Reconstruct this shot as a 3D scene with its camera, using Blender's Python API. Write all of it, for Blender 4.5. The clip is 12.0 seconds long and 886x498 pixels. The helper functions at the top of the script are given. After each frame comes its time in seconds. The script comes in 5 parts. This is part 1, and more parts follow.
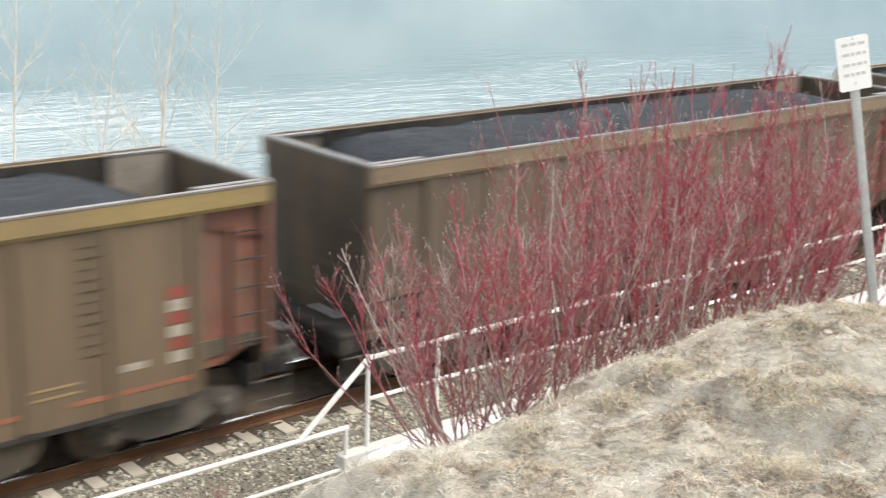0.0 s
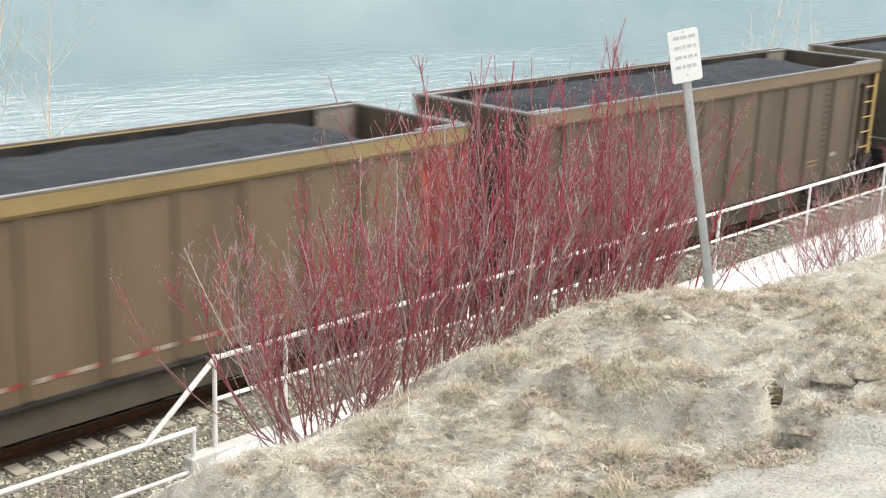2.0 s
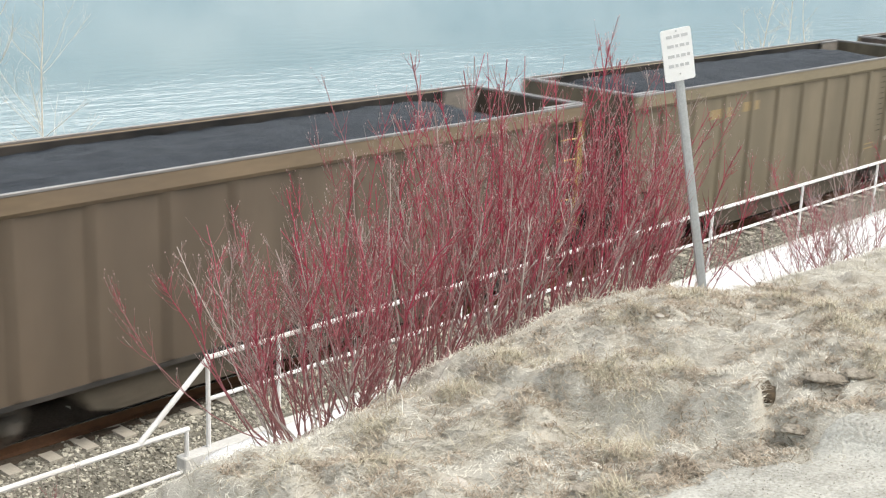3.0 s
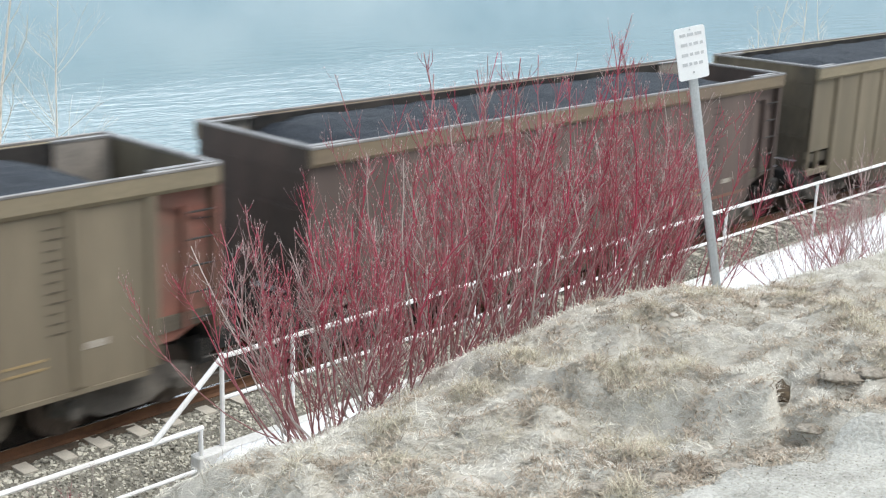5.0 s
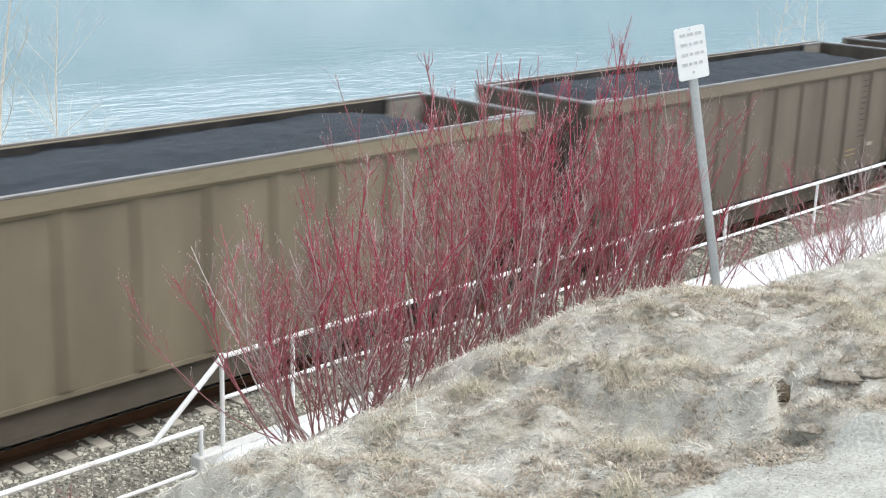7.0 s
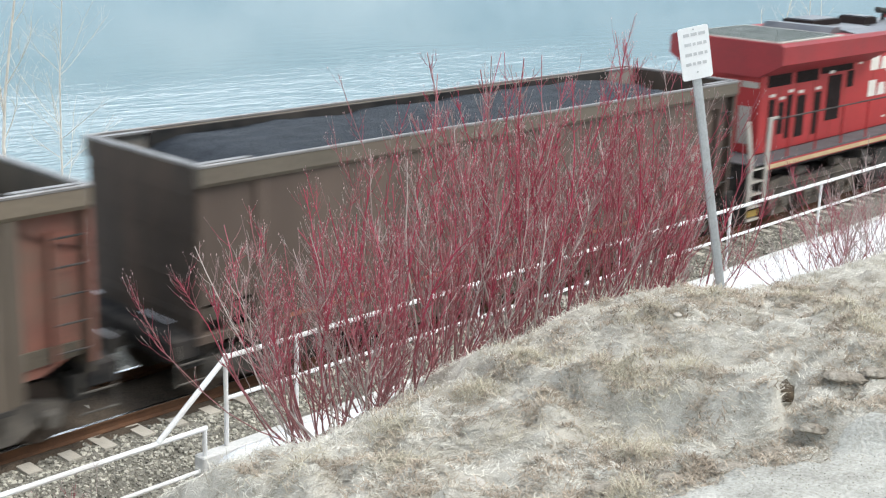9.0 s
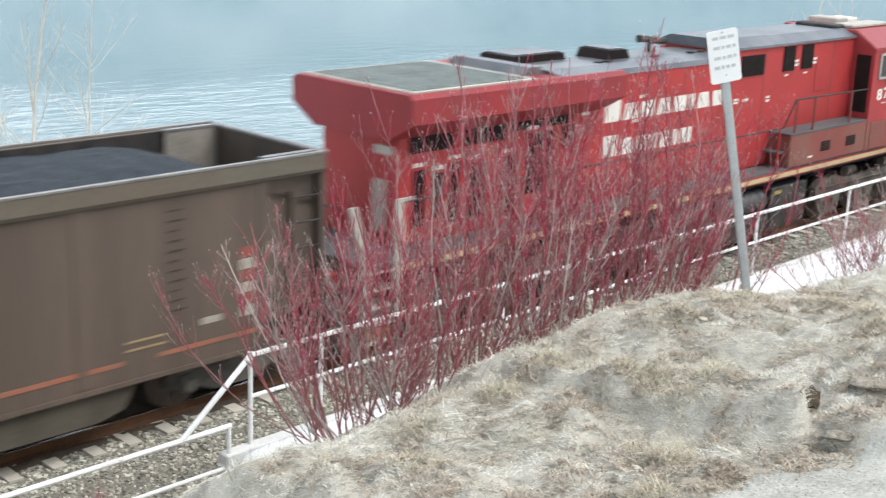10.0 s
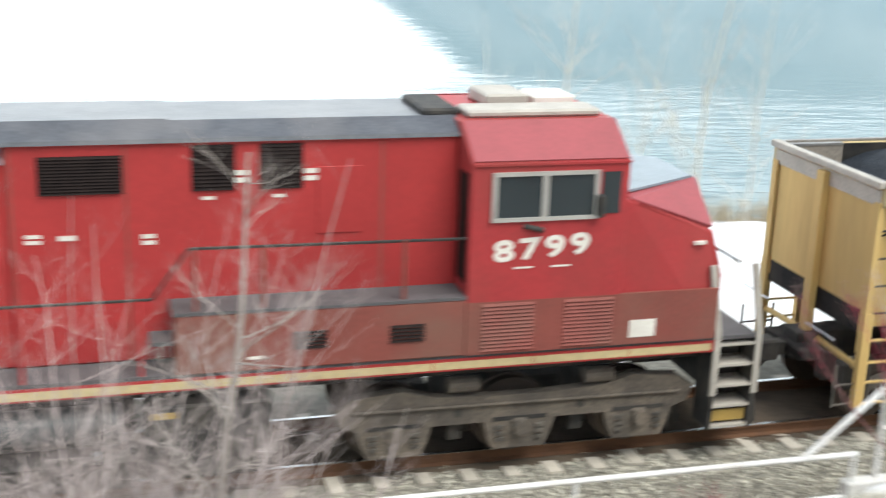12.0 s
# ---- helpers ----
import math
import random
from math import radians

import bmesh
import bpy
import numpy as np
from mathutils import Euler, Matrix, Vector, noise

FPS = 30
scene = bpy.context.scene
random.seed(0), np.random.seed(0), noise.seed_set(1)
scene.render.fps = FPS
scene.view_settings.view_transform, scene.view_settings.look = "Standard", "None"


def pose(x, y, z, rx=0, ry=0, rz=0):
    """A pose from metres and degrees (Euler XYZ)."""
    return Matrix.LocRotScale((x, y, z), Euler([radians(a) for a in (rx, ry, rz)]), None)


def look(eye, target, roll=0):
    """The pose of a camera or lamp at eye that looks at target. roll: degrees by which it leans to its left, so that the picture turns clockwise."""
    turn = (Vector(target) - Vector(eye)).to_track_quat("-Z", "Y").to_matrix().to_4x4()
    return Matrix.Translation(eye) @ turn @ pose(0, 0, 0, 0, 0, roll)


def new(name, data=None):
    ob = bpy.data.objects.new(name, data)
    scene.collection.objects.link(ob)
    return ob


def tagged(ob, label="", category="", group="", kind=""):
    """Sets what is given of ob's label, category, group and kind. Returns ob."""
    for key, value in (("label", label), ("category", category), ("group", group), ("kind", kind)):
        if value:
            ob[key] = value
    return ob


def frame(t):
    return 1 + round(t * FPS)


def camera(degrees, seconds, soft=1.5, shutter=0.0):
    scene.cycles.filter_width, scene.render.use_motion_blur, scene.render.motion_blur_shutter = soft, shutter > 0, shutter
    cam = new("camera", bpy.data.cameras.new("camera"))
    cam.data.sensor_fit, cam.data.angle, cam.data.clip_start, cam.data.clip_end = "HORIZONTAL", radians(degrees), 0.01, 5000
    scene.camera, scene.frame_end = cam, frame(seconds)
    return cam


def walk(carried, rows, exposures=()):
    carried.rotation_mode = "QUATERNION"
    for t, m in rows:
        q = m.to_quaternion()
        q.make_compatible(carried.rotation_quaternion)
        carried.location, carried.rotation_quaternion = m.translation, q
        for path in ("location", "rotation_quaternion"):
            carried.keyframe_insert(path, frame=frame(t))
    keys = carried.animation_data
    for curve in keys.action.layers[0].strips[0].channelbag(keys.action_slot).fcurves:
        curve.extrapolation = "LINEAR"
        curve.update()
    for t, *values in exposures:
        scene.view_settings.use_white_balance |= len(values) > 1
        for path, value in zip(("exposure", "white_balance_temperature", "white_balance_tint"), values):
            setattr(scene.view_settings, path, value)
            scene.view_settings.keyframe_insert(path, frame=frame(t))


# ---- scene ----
SPEED = 12.56          # metres a second, towards -x
PITCH = 16.133         # coupled length of one coal car
EYE = (0.0, -16.13, 7.63)


def aim(yaw, down, roll):
    """Camera pose: yaw clockwise from +y, degrees below the horizon, roll."""
    return Matrix.Translation(EYE) @ pose(0, 0, 0, 0, 0, -yaw) @ pose(0, 0, 0, 90 - down) @ pose(0, 0, 0, 0, 0, roll)


cam = camera(38.03, 12.0, soft=1.2, shutter=0.5)
WAY = [(0.0, 40.19, 15.64, 1.62), (0.5, 43.23, 15.63, 1.80), (1.0, 45.73, 15.60, 1.95), (1.5, 46.93, 15.63, 2.12),
       (2.0, 47.33, 15.65, 2.15), (2.5, 47.71, 15.67, 2.18), (4.5, 47.10, 15.74, 1.94), (5.0, 47.02, 15.74, 1.92),
       (5.5, 47.03, 15.74, 1.93), (6.0, 47.03, 15.73, 1.89), (6.5, 47.04, 15.74, 1.88), (7.0, 47.02, 15.74, 1.90),
       (9.0, 46.85, 15.74, 1.83), (9.5, 46.76, 15.74, 1.85), (10.0, 45.67, 15.74, 2.19), (10.5, 42.04, 15.82, 2.00),
       (10.7, 40.40, 15.82, 1.99), (11.0, 36.44, 15.91, 1.89), (11.2, 33.30, 15.97, 1.85), (11.5, 26.41, 16.08, 1.60),
       (11.7, 22.80, 16.20, 1.70), (12.0, 16.23, 16.45, 1.97)]
EXPOSURES = [(0.0, 0.80, 7150, 10), (2.5, 0.74, 7100, 9), (4.5, 0.68, 6400, 7), (9.5, 0.70, 6400, 7), (10.5, 0.72, 6500, 6), (12.0, 0.76, 6600, 5)]
walk(cam, [(t, aim(a, b, c)) for t, a, b, c in WAY], EXPOSURES)

# ---- sky and sun: thin bright haze, the sun behind and to one side of the eye ----
SUN_AZ, SUN_EL = 150.0, 60.0
world = bpy.data.worlds.new("world")
scene.world = world
world.use_nodes = True
wn = world.node_tree
sky = wn.nodes.new("ShaderNodeTexSky")
sky.sky_type, sky.sun_disc = "NISHITA", False
sky.sun_elevation, sky.sun_rotation = radians(SUN_EL), radians(SUN_AZ)
sky.air_density, sky.dust_density, sky.ozone_density = 1.0, 1.5, 1.0
# a veil of bright cloud all over the upper sky
tc = wn.nodes.new("ShaderNodeTexCoord")
sep = wn.nodes.new("ShaderNodeSeparateXYZ")
wn.links.new(tc.outputs["Generated"], sep.inputs[0])
rise = wn.nodes.new("ShaderNodeMapRange")
rise.interpolation_type = "SMOOTHSTEP"
rise.inputs[1].default_value, rise.inputs[2].default_value = -0.25, 0.10
wn.links.new(sep.outputs[2], rise.inputs[0])
puff = wn.nodes.new("ShaderNodeTexNoise")
puff.inputs["Scale"].default_value, puff.inputs["Detail"].default_value = 3.0, 4
wn.links.new(tc.outputs["Generated"], puff.inputs["Vector"])
cover = wn.nodes.new("ShaderNodeMapRange")
cover.inputs[1].default_value, cover.inputs[2].default_value, cover.inputs[3].default_value = 0.38, 0.62, 0.15
wn.links.new(puff.outputs[0], cover.inputs[0])
veil = wn.nodes.new("ShaderNodeMath")
veil.operation = "MULTIPLY"
wn.links.new(rise.outputs[0], veil.inputs[0])
wn.links.new(cover.outputs[0], veil.inputs[1])
cloud = wn.nodes.new("ShaderNodeMix")
cloud.data_type = "RGBA"
cloud.inputs[7].default_value = (4.0, 4.2, 4.4, 1)
wn.links.new(veil.outputs[0], cloud.inputs[0])
wn.links.new(sky.outputs[0], cloud.inputs[6])
# the haze is brightest low down, all round the horizon
haze = wn.nodes.new("ShaderNodeMapRange")
haze.interpolation_type = "SMOOTHSTEP"
haze.inputs[1].default_value, haze.inputs[2].default_value, haze.inputs[3].default_value, haze.inputs[4].default_value = 0.22, 0.55, 1.0, 0.0
wn.links.new(sep.outputs[2], haze.inputs[0])
glow = wn.nodes.new("ShaderNodeMix")
glow.data_type = "RGBA"
glow.inputs[7].default_value = (12.0, 12.9, 13.9, 1)
wn.links.new(haze.outputs[0], glow.inputs[0])
wn.links.new(cloud.outputs[2], glow.inputs[6])
wn.links.new(glow.outputs[2], wn.nodes["Background"].inputs[0])
wn.nodes["Background"].inputs[1].default_value = 0.15
sun = new("sun", bpy.data.lights.new("sun", "SUN"))
sun.data.energy, sun.data.angle, sun.data.color = 2.0, radians(42), (1.0, 0.98, 0.95)
az, el = radians(SUN_AZ), radians(SUN_EL)
sun.matrix_world = look((math.sin(az) * math.cos(el) * 80, math.cos(az) * math.cos(el) * 80, math.sin(el) * 80), (0, 0, 0))


# ---- materials ----
def mat(name, a, b=None, rough=0.7, metal=0.0, scale=2.0, fine=40.0, bump=0.15, stretch=(1, 1, 1), island=0.0, objvar=0.0, dirt=None, dirt_amount=0.5, spec=0.5, dist=0.02):
    """Two colours mixed by a coarse and a fine noise, with relief, and dirt in patches of its own."""
    m = bpy.data.materials.new(name)
    m.use_nodes = True
    n, l = m.node_tree.nodes, m.node_tree.links
    p = n["Principled BSDF"]
    b = b or tuple(c * 0.7 for c in a)
    co = n.new("ShaderNodeTexCoord")
    mp = n.new("ShaderNodeMapping")
    mp.inputs["Scale"].default_value = stretch
    l.new(co.outputs["Object"], mp.inputs[0])
    n1, n2 = n.new("ShaderNodeTexNoise"), n.new("ShaderNodeTexNoise")
    n1.inputs["Scale"].default_value, n1.inputs["Detail"].default_value = scale, 5
    n2.inputs["Scale"].default_value, n2.inputs["Detail"].default_value = fine, 3
    for q in (n1, n2):
        l.new(mp.outputs[0], q.inputs["Vector"])
    add = n.new("ShaderNodeMath")
    add.operation = "ADD"
    l.new(n1.outputs[0], add.inputs[0])
    l.new(n2.outputs[0], add.inputs[1])
    ramp = n.new("ShaderNodeMapRange")
    ramp.inputs[1].default_value, ramp.inputs[2].default_value = 0.72, 1.28
    l.new(add.outputs[0], ramp.inputs[0])
    mix = n.new("ShaderNodeMix")
    mix.data_type = "RGBA"
    mix.inputs[6].default_value, mix.inputs[7].default_value = (*a, 1), (*b, 1)
    l.new(ramp.outputs[0], mix.inputs[0])
    out = mix.outputs[2]
    if dirt:
        n3 = n.new("ShaderNodeTexNoise")
        n3.inputs["Scale"].default_value, n3.inputs["Detail"].default_value = scale * 0.6, 6
        l.new(mp.outputs[0], n3.inputs["Vector"])
        r3 = n.new("ShaderNodeMapRange")
        r3.inputs[1].default_value, r3.inputs[2].default_value, r3.inputs[4].default_value = 0.42, 0.68, dirt_amount
        l.new(n3.outputs[0], r3.inputs[0])
        m3 = n.new("ShaderNodeMix")
        m3.data_type = "RGBA"
        m3.inputs[7].default_value = (*dirt, 1)
        l.new(r3.outputs[0], m3.inputs[0])
        l.new(out, m3.inputs[6])
        out = m3.outputs[2]
    for amount, node, sock in ((island, "ShaderNodeNewGeometry", "Random Per Island"), (objvar, "ShaderNodeObjectInfo", "Random")):
        if amount:
            g = n.new(node)
            r = n.new("ShaderNodeMapRange")
            r.inputs[3].default_value, r.inputs[4].default_value = 1 - amount, 1 + amount
            l.new(g.outputs[sock], r.inputs[0])
            hs = n.new("ShaderNodeHueSaturation")
            l.new(r.outputs[0], hs.inputs["Value"])
            l.new(out, hs.inputs["Color"])
            out = hs.outputs[0]
    l.new(out, p.inputs["Base Color"])
    p.inputs["Roughness"].default_value, p.inputs["Metallic"].default_value = rough, metal
    p.inputs["Specular IOR Level"].default_value = spec
    if bump:
        bp = n.new("ShaderNodeBump")
        bp.inputs["Strength"].default_value, bp.inputs["Distance"].default_value = bump, dist
        l.new(add.outputs[0], bp.inputs["Height"])
        l.new(bp.outputs[0], p.inputs["Normal"])
    return m


def stem_mat(name, low, high, grey):
    """Bark whose colour differs from stem to stem."""
    m = mat(name, low, high, rough=0.5, scale=5, fine=60, bump=0.1)
    n, l = m.node_tree.nodes, m.node_tree.links
    p = n["Principled BSDF"]
    old = p.inputs["Base Color"].links[0].from_socket
    g = n.new("ShaderNodeNewGeometry")
    r = n.new("ShaderNodeValToRGB")
    r.color_ramp.elements[0].position, r.color_ramp.elements[1].position = 0.45, 0.85
    l.new(g.outputs["Random Per Island"], r.inputs[0])
    mx = n.new("ShaderNodeMix")
    mx.data_type = "RGBA"
    mx.inputs[7].default_value = (*grey, 1)
    l.new(r.outputs[0], mx.inputs[0])
    l.new(old, mx.inputs[6])
    co, hz, up = n.new("ShaderNodeTexCoord"), n.new("ShaderNodeSeparateXYZ"), n.new("ShaderNodeMapRange")
    up.inputs[1].default_value, up.inputs[2].default_value = 0.3, 1.4
    l.new(co.outputs["Object"], hz.inputs[0])
    l.new(hz.outputs[2], up.inputs[0])
    foot = n.new("ShaderNodeMix")
    foot.data_type = "RGBA"
    foot.inputs[6].default_value = (*(c * 0.85 for c in grey), 1)
    l.new(up.outputs[0], foot.inputs[0])
    l.new(mx.outputs[2], foot.inputs[7])
    l.new(foot.outputs[2], p.inputs["Base Color"])
    return m


M = {}
M["straw_ground"] = mat("straw_ground", (0.54, 0.51, 0.44), (0.31, 0.28, 0.23), rough=0.95, scale=6, fine=75, bump=0.8, dirt=(0.54, 0.505, 0.44), dirt_amount=0.6, spec=0.1, dist=0.016)
M["grass"] = mat("dead_grass", (0.67, 0.645, 0.575), (0.34, 0.305, 0.235), rough=0.85, scale=1.7, fine=6, bump=0, island=0.42, spec=0.2)
M["path"] = mat("path_gravel", (0.52, 0.505, 0.455), (0.30, 0.287, 0.25), rough=0.95, scale=3, fine=38, bump=1.0, spec=0.1)
M["thatch"] = mat("brown_thatch", (0.47, 0.395, 0.31), (0.25, 0.20, 0.15), rough=0.9, scale=2, fine=8, bump=0, island=0.4, spec=0.1)
# near-black earth colour that stands in for the shade inside the burrow
M["soil"] = mat("burrow_shade_soil", (0.10, 0.075, 0.05), (0.05, 0.04, 0.03), rough=0.95, scale=6, fine=40, bump=0.6, spec=0.1)
M["snow"] = mat("old_snow", (0.86, 0.87, 0.88), (0.76, 0.77, 0.79), rough=0.75, scale=1.5, fine=18, bump=0.5, spec=0.2, dist=0.04)
M["ballast_bed"] = mat("ballast_bed", (0.27, 0.255, 0.215), (0.13, 0.122, 0.10), rough=0.95, scale=7, fine=26, bump=0.9, spec=0.2, dist=0.05)
M["stone"] = mat("ballast_stone", (0.44, 0.415, 0.35), (0.28, 0.265, 0.22), rough=0.9, scale=3, fine=30, bump=0.3, island=0.55, spec=0.25)
M["rock"] = mat("pale_rock", (0.52, 0.48, 0.42), (0.42, 0.38, 0.33), rough=0.9, scale=6, fine=40, bump=0.5)
M["concrete"] = mat("concrete", (0.56, 0.51, 0.43), (0.40, 0.365, 0.31), rough=0.9, scale=2.5, fine=45, bump=0.3, objvar=0.12)
M["wall"] = mat("wall_concrete", (0.68, 0.67, 0.64), (0.54, 0.53, 0.50), rough=0.9, scale=1.2, fine=30, bump=0.3)
M["rail_side"] = mat("rusty_rail", (0.16, 0.075, 0.035), (0.09, 0.045, 0.025), rough=0.85, scale=5, fine=60, bump=0.3)
M["rail_top"] = mat("polished_rail", (0.62, 0.62, 0.63), (0.5, 0.5, 0.5), rough=0.25, metal=1.0, scale=3, fine=30, bump=0.05, stretch=(0.2, 1, 1))
M["white_paint"] = mat("white_fence_paint", (0.84, 0.84, 0.83), (0.72, 0.72, 0.70), rough=0.5, scale=3, fine=30, bump=0.1, dirt=(0.45, 0.38, 0.30), dirt_amount=0.3)
M["galvanised"] = mat("galvanised_steel", (0.55, 0.57, 0.58), (0.42, 0.44, 0.45), rough=0.5, metal=0.6, scale=8, fine=60, bump=0.1)
M["sign_white"] = mat("sign_face", (0.84, 0.85, 0.85), (0.78, 0.79, 0.79), rough=0.45, scale=3, fine=40, bump=0.03)
M["sign_ink"] = mat("sign_ink", (0.56, 0.57, 0.58), (0.47, 0.48, 0.49), rough=0.6, bump=0)
M["stem_red"] = stem_mat("dogwood_bark", (0.47, 0.038, 0.088), (0.30, 0.030, 0.062), (0.34, 0.15, 0.15))
M["stem_old"] = stem_mat("old_shrub_bark", (0.33, 0.19, 0.18), (0.24, 0.155, 0.145), (0.52, 0.45, 0.41))
M["bud"] = mat("bud", (0.60, 0.46, 0.43), (0.48, 0.28, 0.28), rough=0.7, bump=0, island=0.3)
M["grey_bark"] = mat("grey_bark", (0.46, 0.405, 0.37), (0.29, 0.25, 0.225), rough=0.85, scale=6, fine=40, bump=0.4, island=0.2)
M["bush_bark"] = mat("bush_bark", (0.55, 0.47, 0.45), (0.34, 0.28, 0.265), rough=0.85, scale=6, fine=40, bump=0.3, island=0.25)
M["pale_bark"] = mat("pale_bark", (0.66, 0.61, 0.53), (0.50, 0.46, 0.39), rough=0.85, scale=4, fine=30, bump=0.3, island=0.15)
M["reed"] = mat("shore_grass", (0.42, 0.34, 0.22), (0.28, 0.22, 0.14), rough=0.9, scale=2, fine=20, bump=0, island=0.35)
M["coal"] = mat("coal", (0.030, 0.037, 0.048), (0.014, 0.018, 0.024), spec=0.3, rough=0.7, scale=4, fine=30, bump=1.0, dist=0.06)
M["iron"] = mat("black_iron", (0.035, 0.033, 0.031), (0.02, 0.019, 0.018), rough=0.75, scale=5, fine=40, bump=0.2, dirt=(0.10, 0.085, 0.07), dirt_amount=0.5)
M["truck_iron"] = mat("dusty_truck_iron", (0.10, 0.088, 0.076), (0.055, 0.050, 0.044), rough=0.85, scale=3, fine=30, bump=0.3, dirt=(0.22, 0.195, 0.165), dirt_amount=0.6)
M["wheel"] = mat("wheel_steel", (0.14, 0.11, 0.09), (0.08, 0.065, 0.055), rough=0.6, metal=0.5, scale=6, fine=30, bump=0.1)
M["bright_steel"] = mat("worn_bright_steel", (0.62, 0.63, 0.66), (0.45, 0.46, 0.5), rough=0.35, metal=0.7, bump=0.05)
M["cap"] = mat("worn_cap_steel", (0.30, 0.29, 0.28), (0.16, 0.15, 0.145), rough=0.45, metal=0.3, scale=3, fine=30, bump=0.1)
M["orange"] = mat("faded_orange_paint", (0.52, 0.105, 0.052), (0.38, 0.085, 0.048), rough=0.6, scale=3, fine=25, bump=0.05, dirt=(0.15, 0.11, 0.08), dirt_amount=0.5)
M["stripe_orange"] = mat("faded_orange_stripe", (0.44, 0.150, 0.085), (0.31, 0.105, 0.065), rough=0.65, scale=3, fine=25, bump=0.03, dirt=(0.17, 0.12, 0.09), dirt_amount=0.6)
M["red_mark"] = mat("reflector_red", (0.34, 0.075, 0.055), (0.24, 0.06, 0.05), rough=0.45, bump=0)
M["white_mark"] = mat("stencil_white", (0.48, 0.43, 0.36), (0.32, 0.28, 0.23), rough=0.6, scale=6, fine=30, bump=0)
M["ochre_mark"] = mat("faded_ochre_mark", (0.36, 0.26, 0.13), (0.26, 0.19, 0.10), rough=0.7, scale=5, fine=30, bump=0)
M["loco_red"] = mat("locomotive_red", (0.465, 0.046, 0.046), (0.38, 0.040, 0.040), spec=0.3, rough=0.48, scale=1.0, fine=14, bump=0.05, dirt=(0.30, 0.03, 0.03), dirt_amount=0.5)
M["loco_dusty"] = mat("dusty_locomotive_red", (0.26, 0.065, 0.05), (0.20, 0.055, 0.042), rough=0.7, scale=1.5, fine=20, bump=0.08, dirt=(0.20, 0.11, 0.08), dirt_amount=0.7)
M["loco_roof"] = mat("sooty_roof", (0.115, 0.12, 0.135), (0.055, 0.058, 0.068), rough=0.38, scale=2, fine=20, bump=0.15, dirt=(0.20, 0.19, 0.19), dirt_amount=0.5)
M["walkway"] = mat("walkway_grey", (0.115, 0.108, 0.112), (0.07, 0.066, 0.068), rough=0.75, scale=3, fine=40, bump=0.2)
M["screen"] = mat("radiator_screen", (0.24, 0.26, 0.235), (0.13, 0.142, 0.13), rough=0.55, metal=0.4, scale=2, fine=60, bump=0.3)
M["vent"] = mat("vent_dark", (0.030, 0.021, 0.019), (0.016, 0.012, 0.012), spec=0.12, rough=0.85, scale=5, fine=60, bump=0.4)
M["letter"] = mat("lettering_white", (0.80, 0.77, 0.70), (0.68, 0.64, 0.57), rough=0.5, scale=3, fine=30, bump=0)
M["stripe"] = mat("sill_stripe", (0.62, 0.50, 0.27), (0.46, 0.36, 0.20), rough=0.55, scale=1.2, fine=15, bump=0)
M["beige"] = mat("dusty_beige_metal", (0.50, 0.46, 0.40), (0.36, 0.33, 0.29), rough=0.6, scale=3, fine=30, bump=0.1)
M["step_yellow"] = mat("step_yellow", (0.46, 0.31, 0.08), (0.33, 0.22, 0.07), rough=0.6, bump=0.05)
M["window_frame"] = mat("window_frame_alloy", (0.55, 0.53, 0.49), (0.45, 0.43, 0.40), rough=0.4, metal=0.3, bump=0.03)


def car_paint(name, a, b, chord):
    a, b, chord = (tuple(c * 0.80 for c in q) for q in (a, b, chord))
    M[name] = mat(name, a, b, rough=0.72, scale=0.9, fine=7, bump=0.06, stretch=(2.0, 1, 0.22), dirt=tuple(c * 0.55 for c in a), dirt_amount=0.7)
    # end walls: body paint darkened for their shade, plus patches of black dirt
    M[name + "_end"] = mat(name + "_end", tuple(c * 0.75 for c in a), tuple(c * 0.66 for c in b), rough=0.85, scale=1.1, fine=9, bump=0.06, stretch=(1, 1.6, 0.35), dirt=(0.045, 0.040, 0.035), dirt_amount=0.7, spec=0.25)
    M[name + "_chord"] = mat(name + "_chord", chord, tuple(c * 0.7 for c in chord), rough=0.65, scale=0.8, fine=12, bump=0.06, stretch=(0.8, 1, 1), dirt=a, dirt_amount=0.75)


car_paint("brown", (0.240, 0.175, 0.112), (0.180, 0.130, 0.085), (0.41, 0.300, 0.130))
car_paint("umber", (0.195, 0.148, 0.105), (0.145, 0.110, 0.080), (0.28, 0.205, 0.130))
car_paint("olive", (0.285, 0.235, 0.160), (0.215, 0.175, 0.120), (0.31, 0.255, 0.165))
car_paint("plum", (0.175, 0.125, 0.104), (0.132, 0.096, 0.082), (0.25, 0.190, 0.120))
car_paint("tan", (0.225, 0.180, 0.135), (0.165, 0.132, 0.102), (0.26, 0.21, 0.150))
car_paint("slate", (0.172, 0.122, 0.092), (0.130, 0.095, 0.074), (0.185, 0.155, 0.115))
M["rust_red"] = mat("dull_red_paint", (0.26, 0.10, 0.07), (0.18, 0.08, 0.06), rough=0.7, scale=2, fine=20, bump=0.05, dirt=(0.15, 0.11, 0.08), dirt_amount=0.7)
M["tub_grime"] = mat("tub_grime", (0.125, 0.104, 0.080), (0.070, 0.060, 0.048), spec=0.15, rough=0.9, scale=2, fine=20, bump=0.1, dirt=(0.13, 0.115, 0.09), dirt_amount=0.5)
M["bare_lining"] = mat("bare_lining", (0.30, 0.26, 0.22), (0.19, 0.165, 0.14), rough=0.8, scale=2, fine=20, bump=0.08, dirt=(0.06, 0.055, 0.05), dirt_amount=0.5)
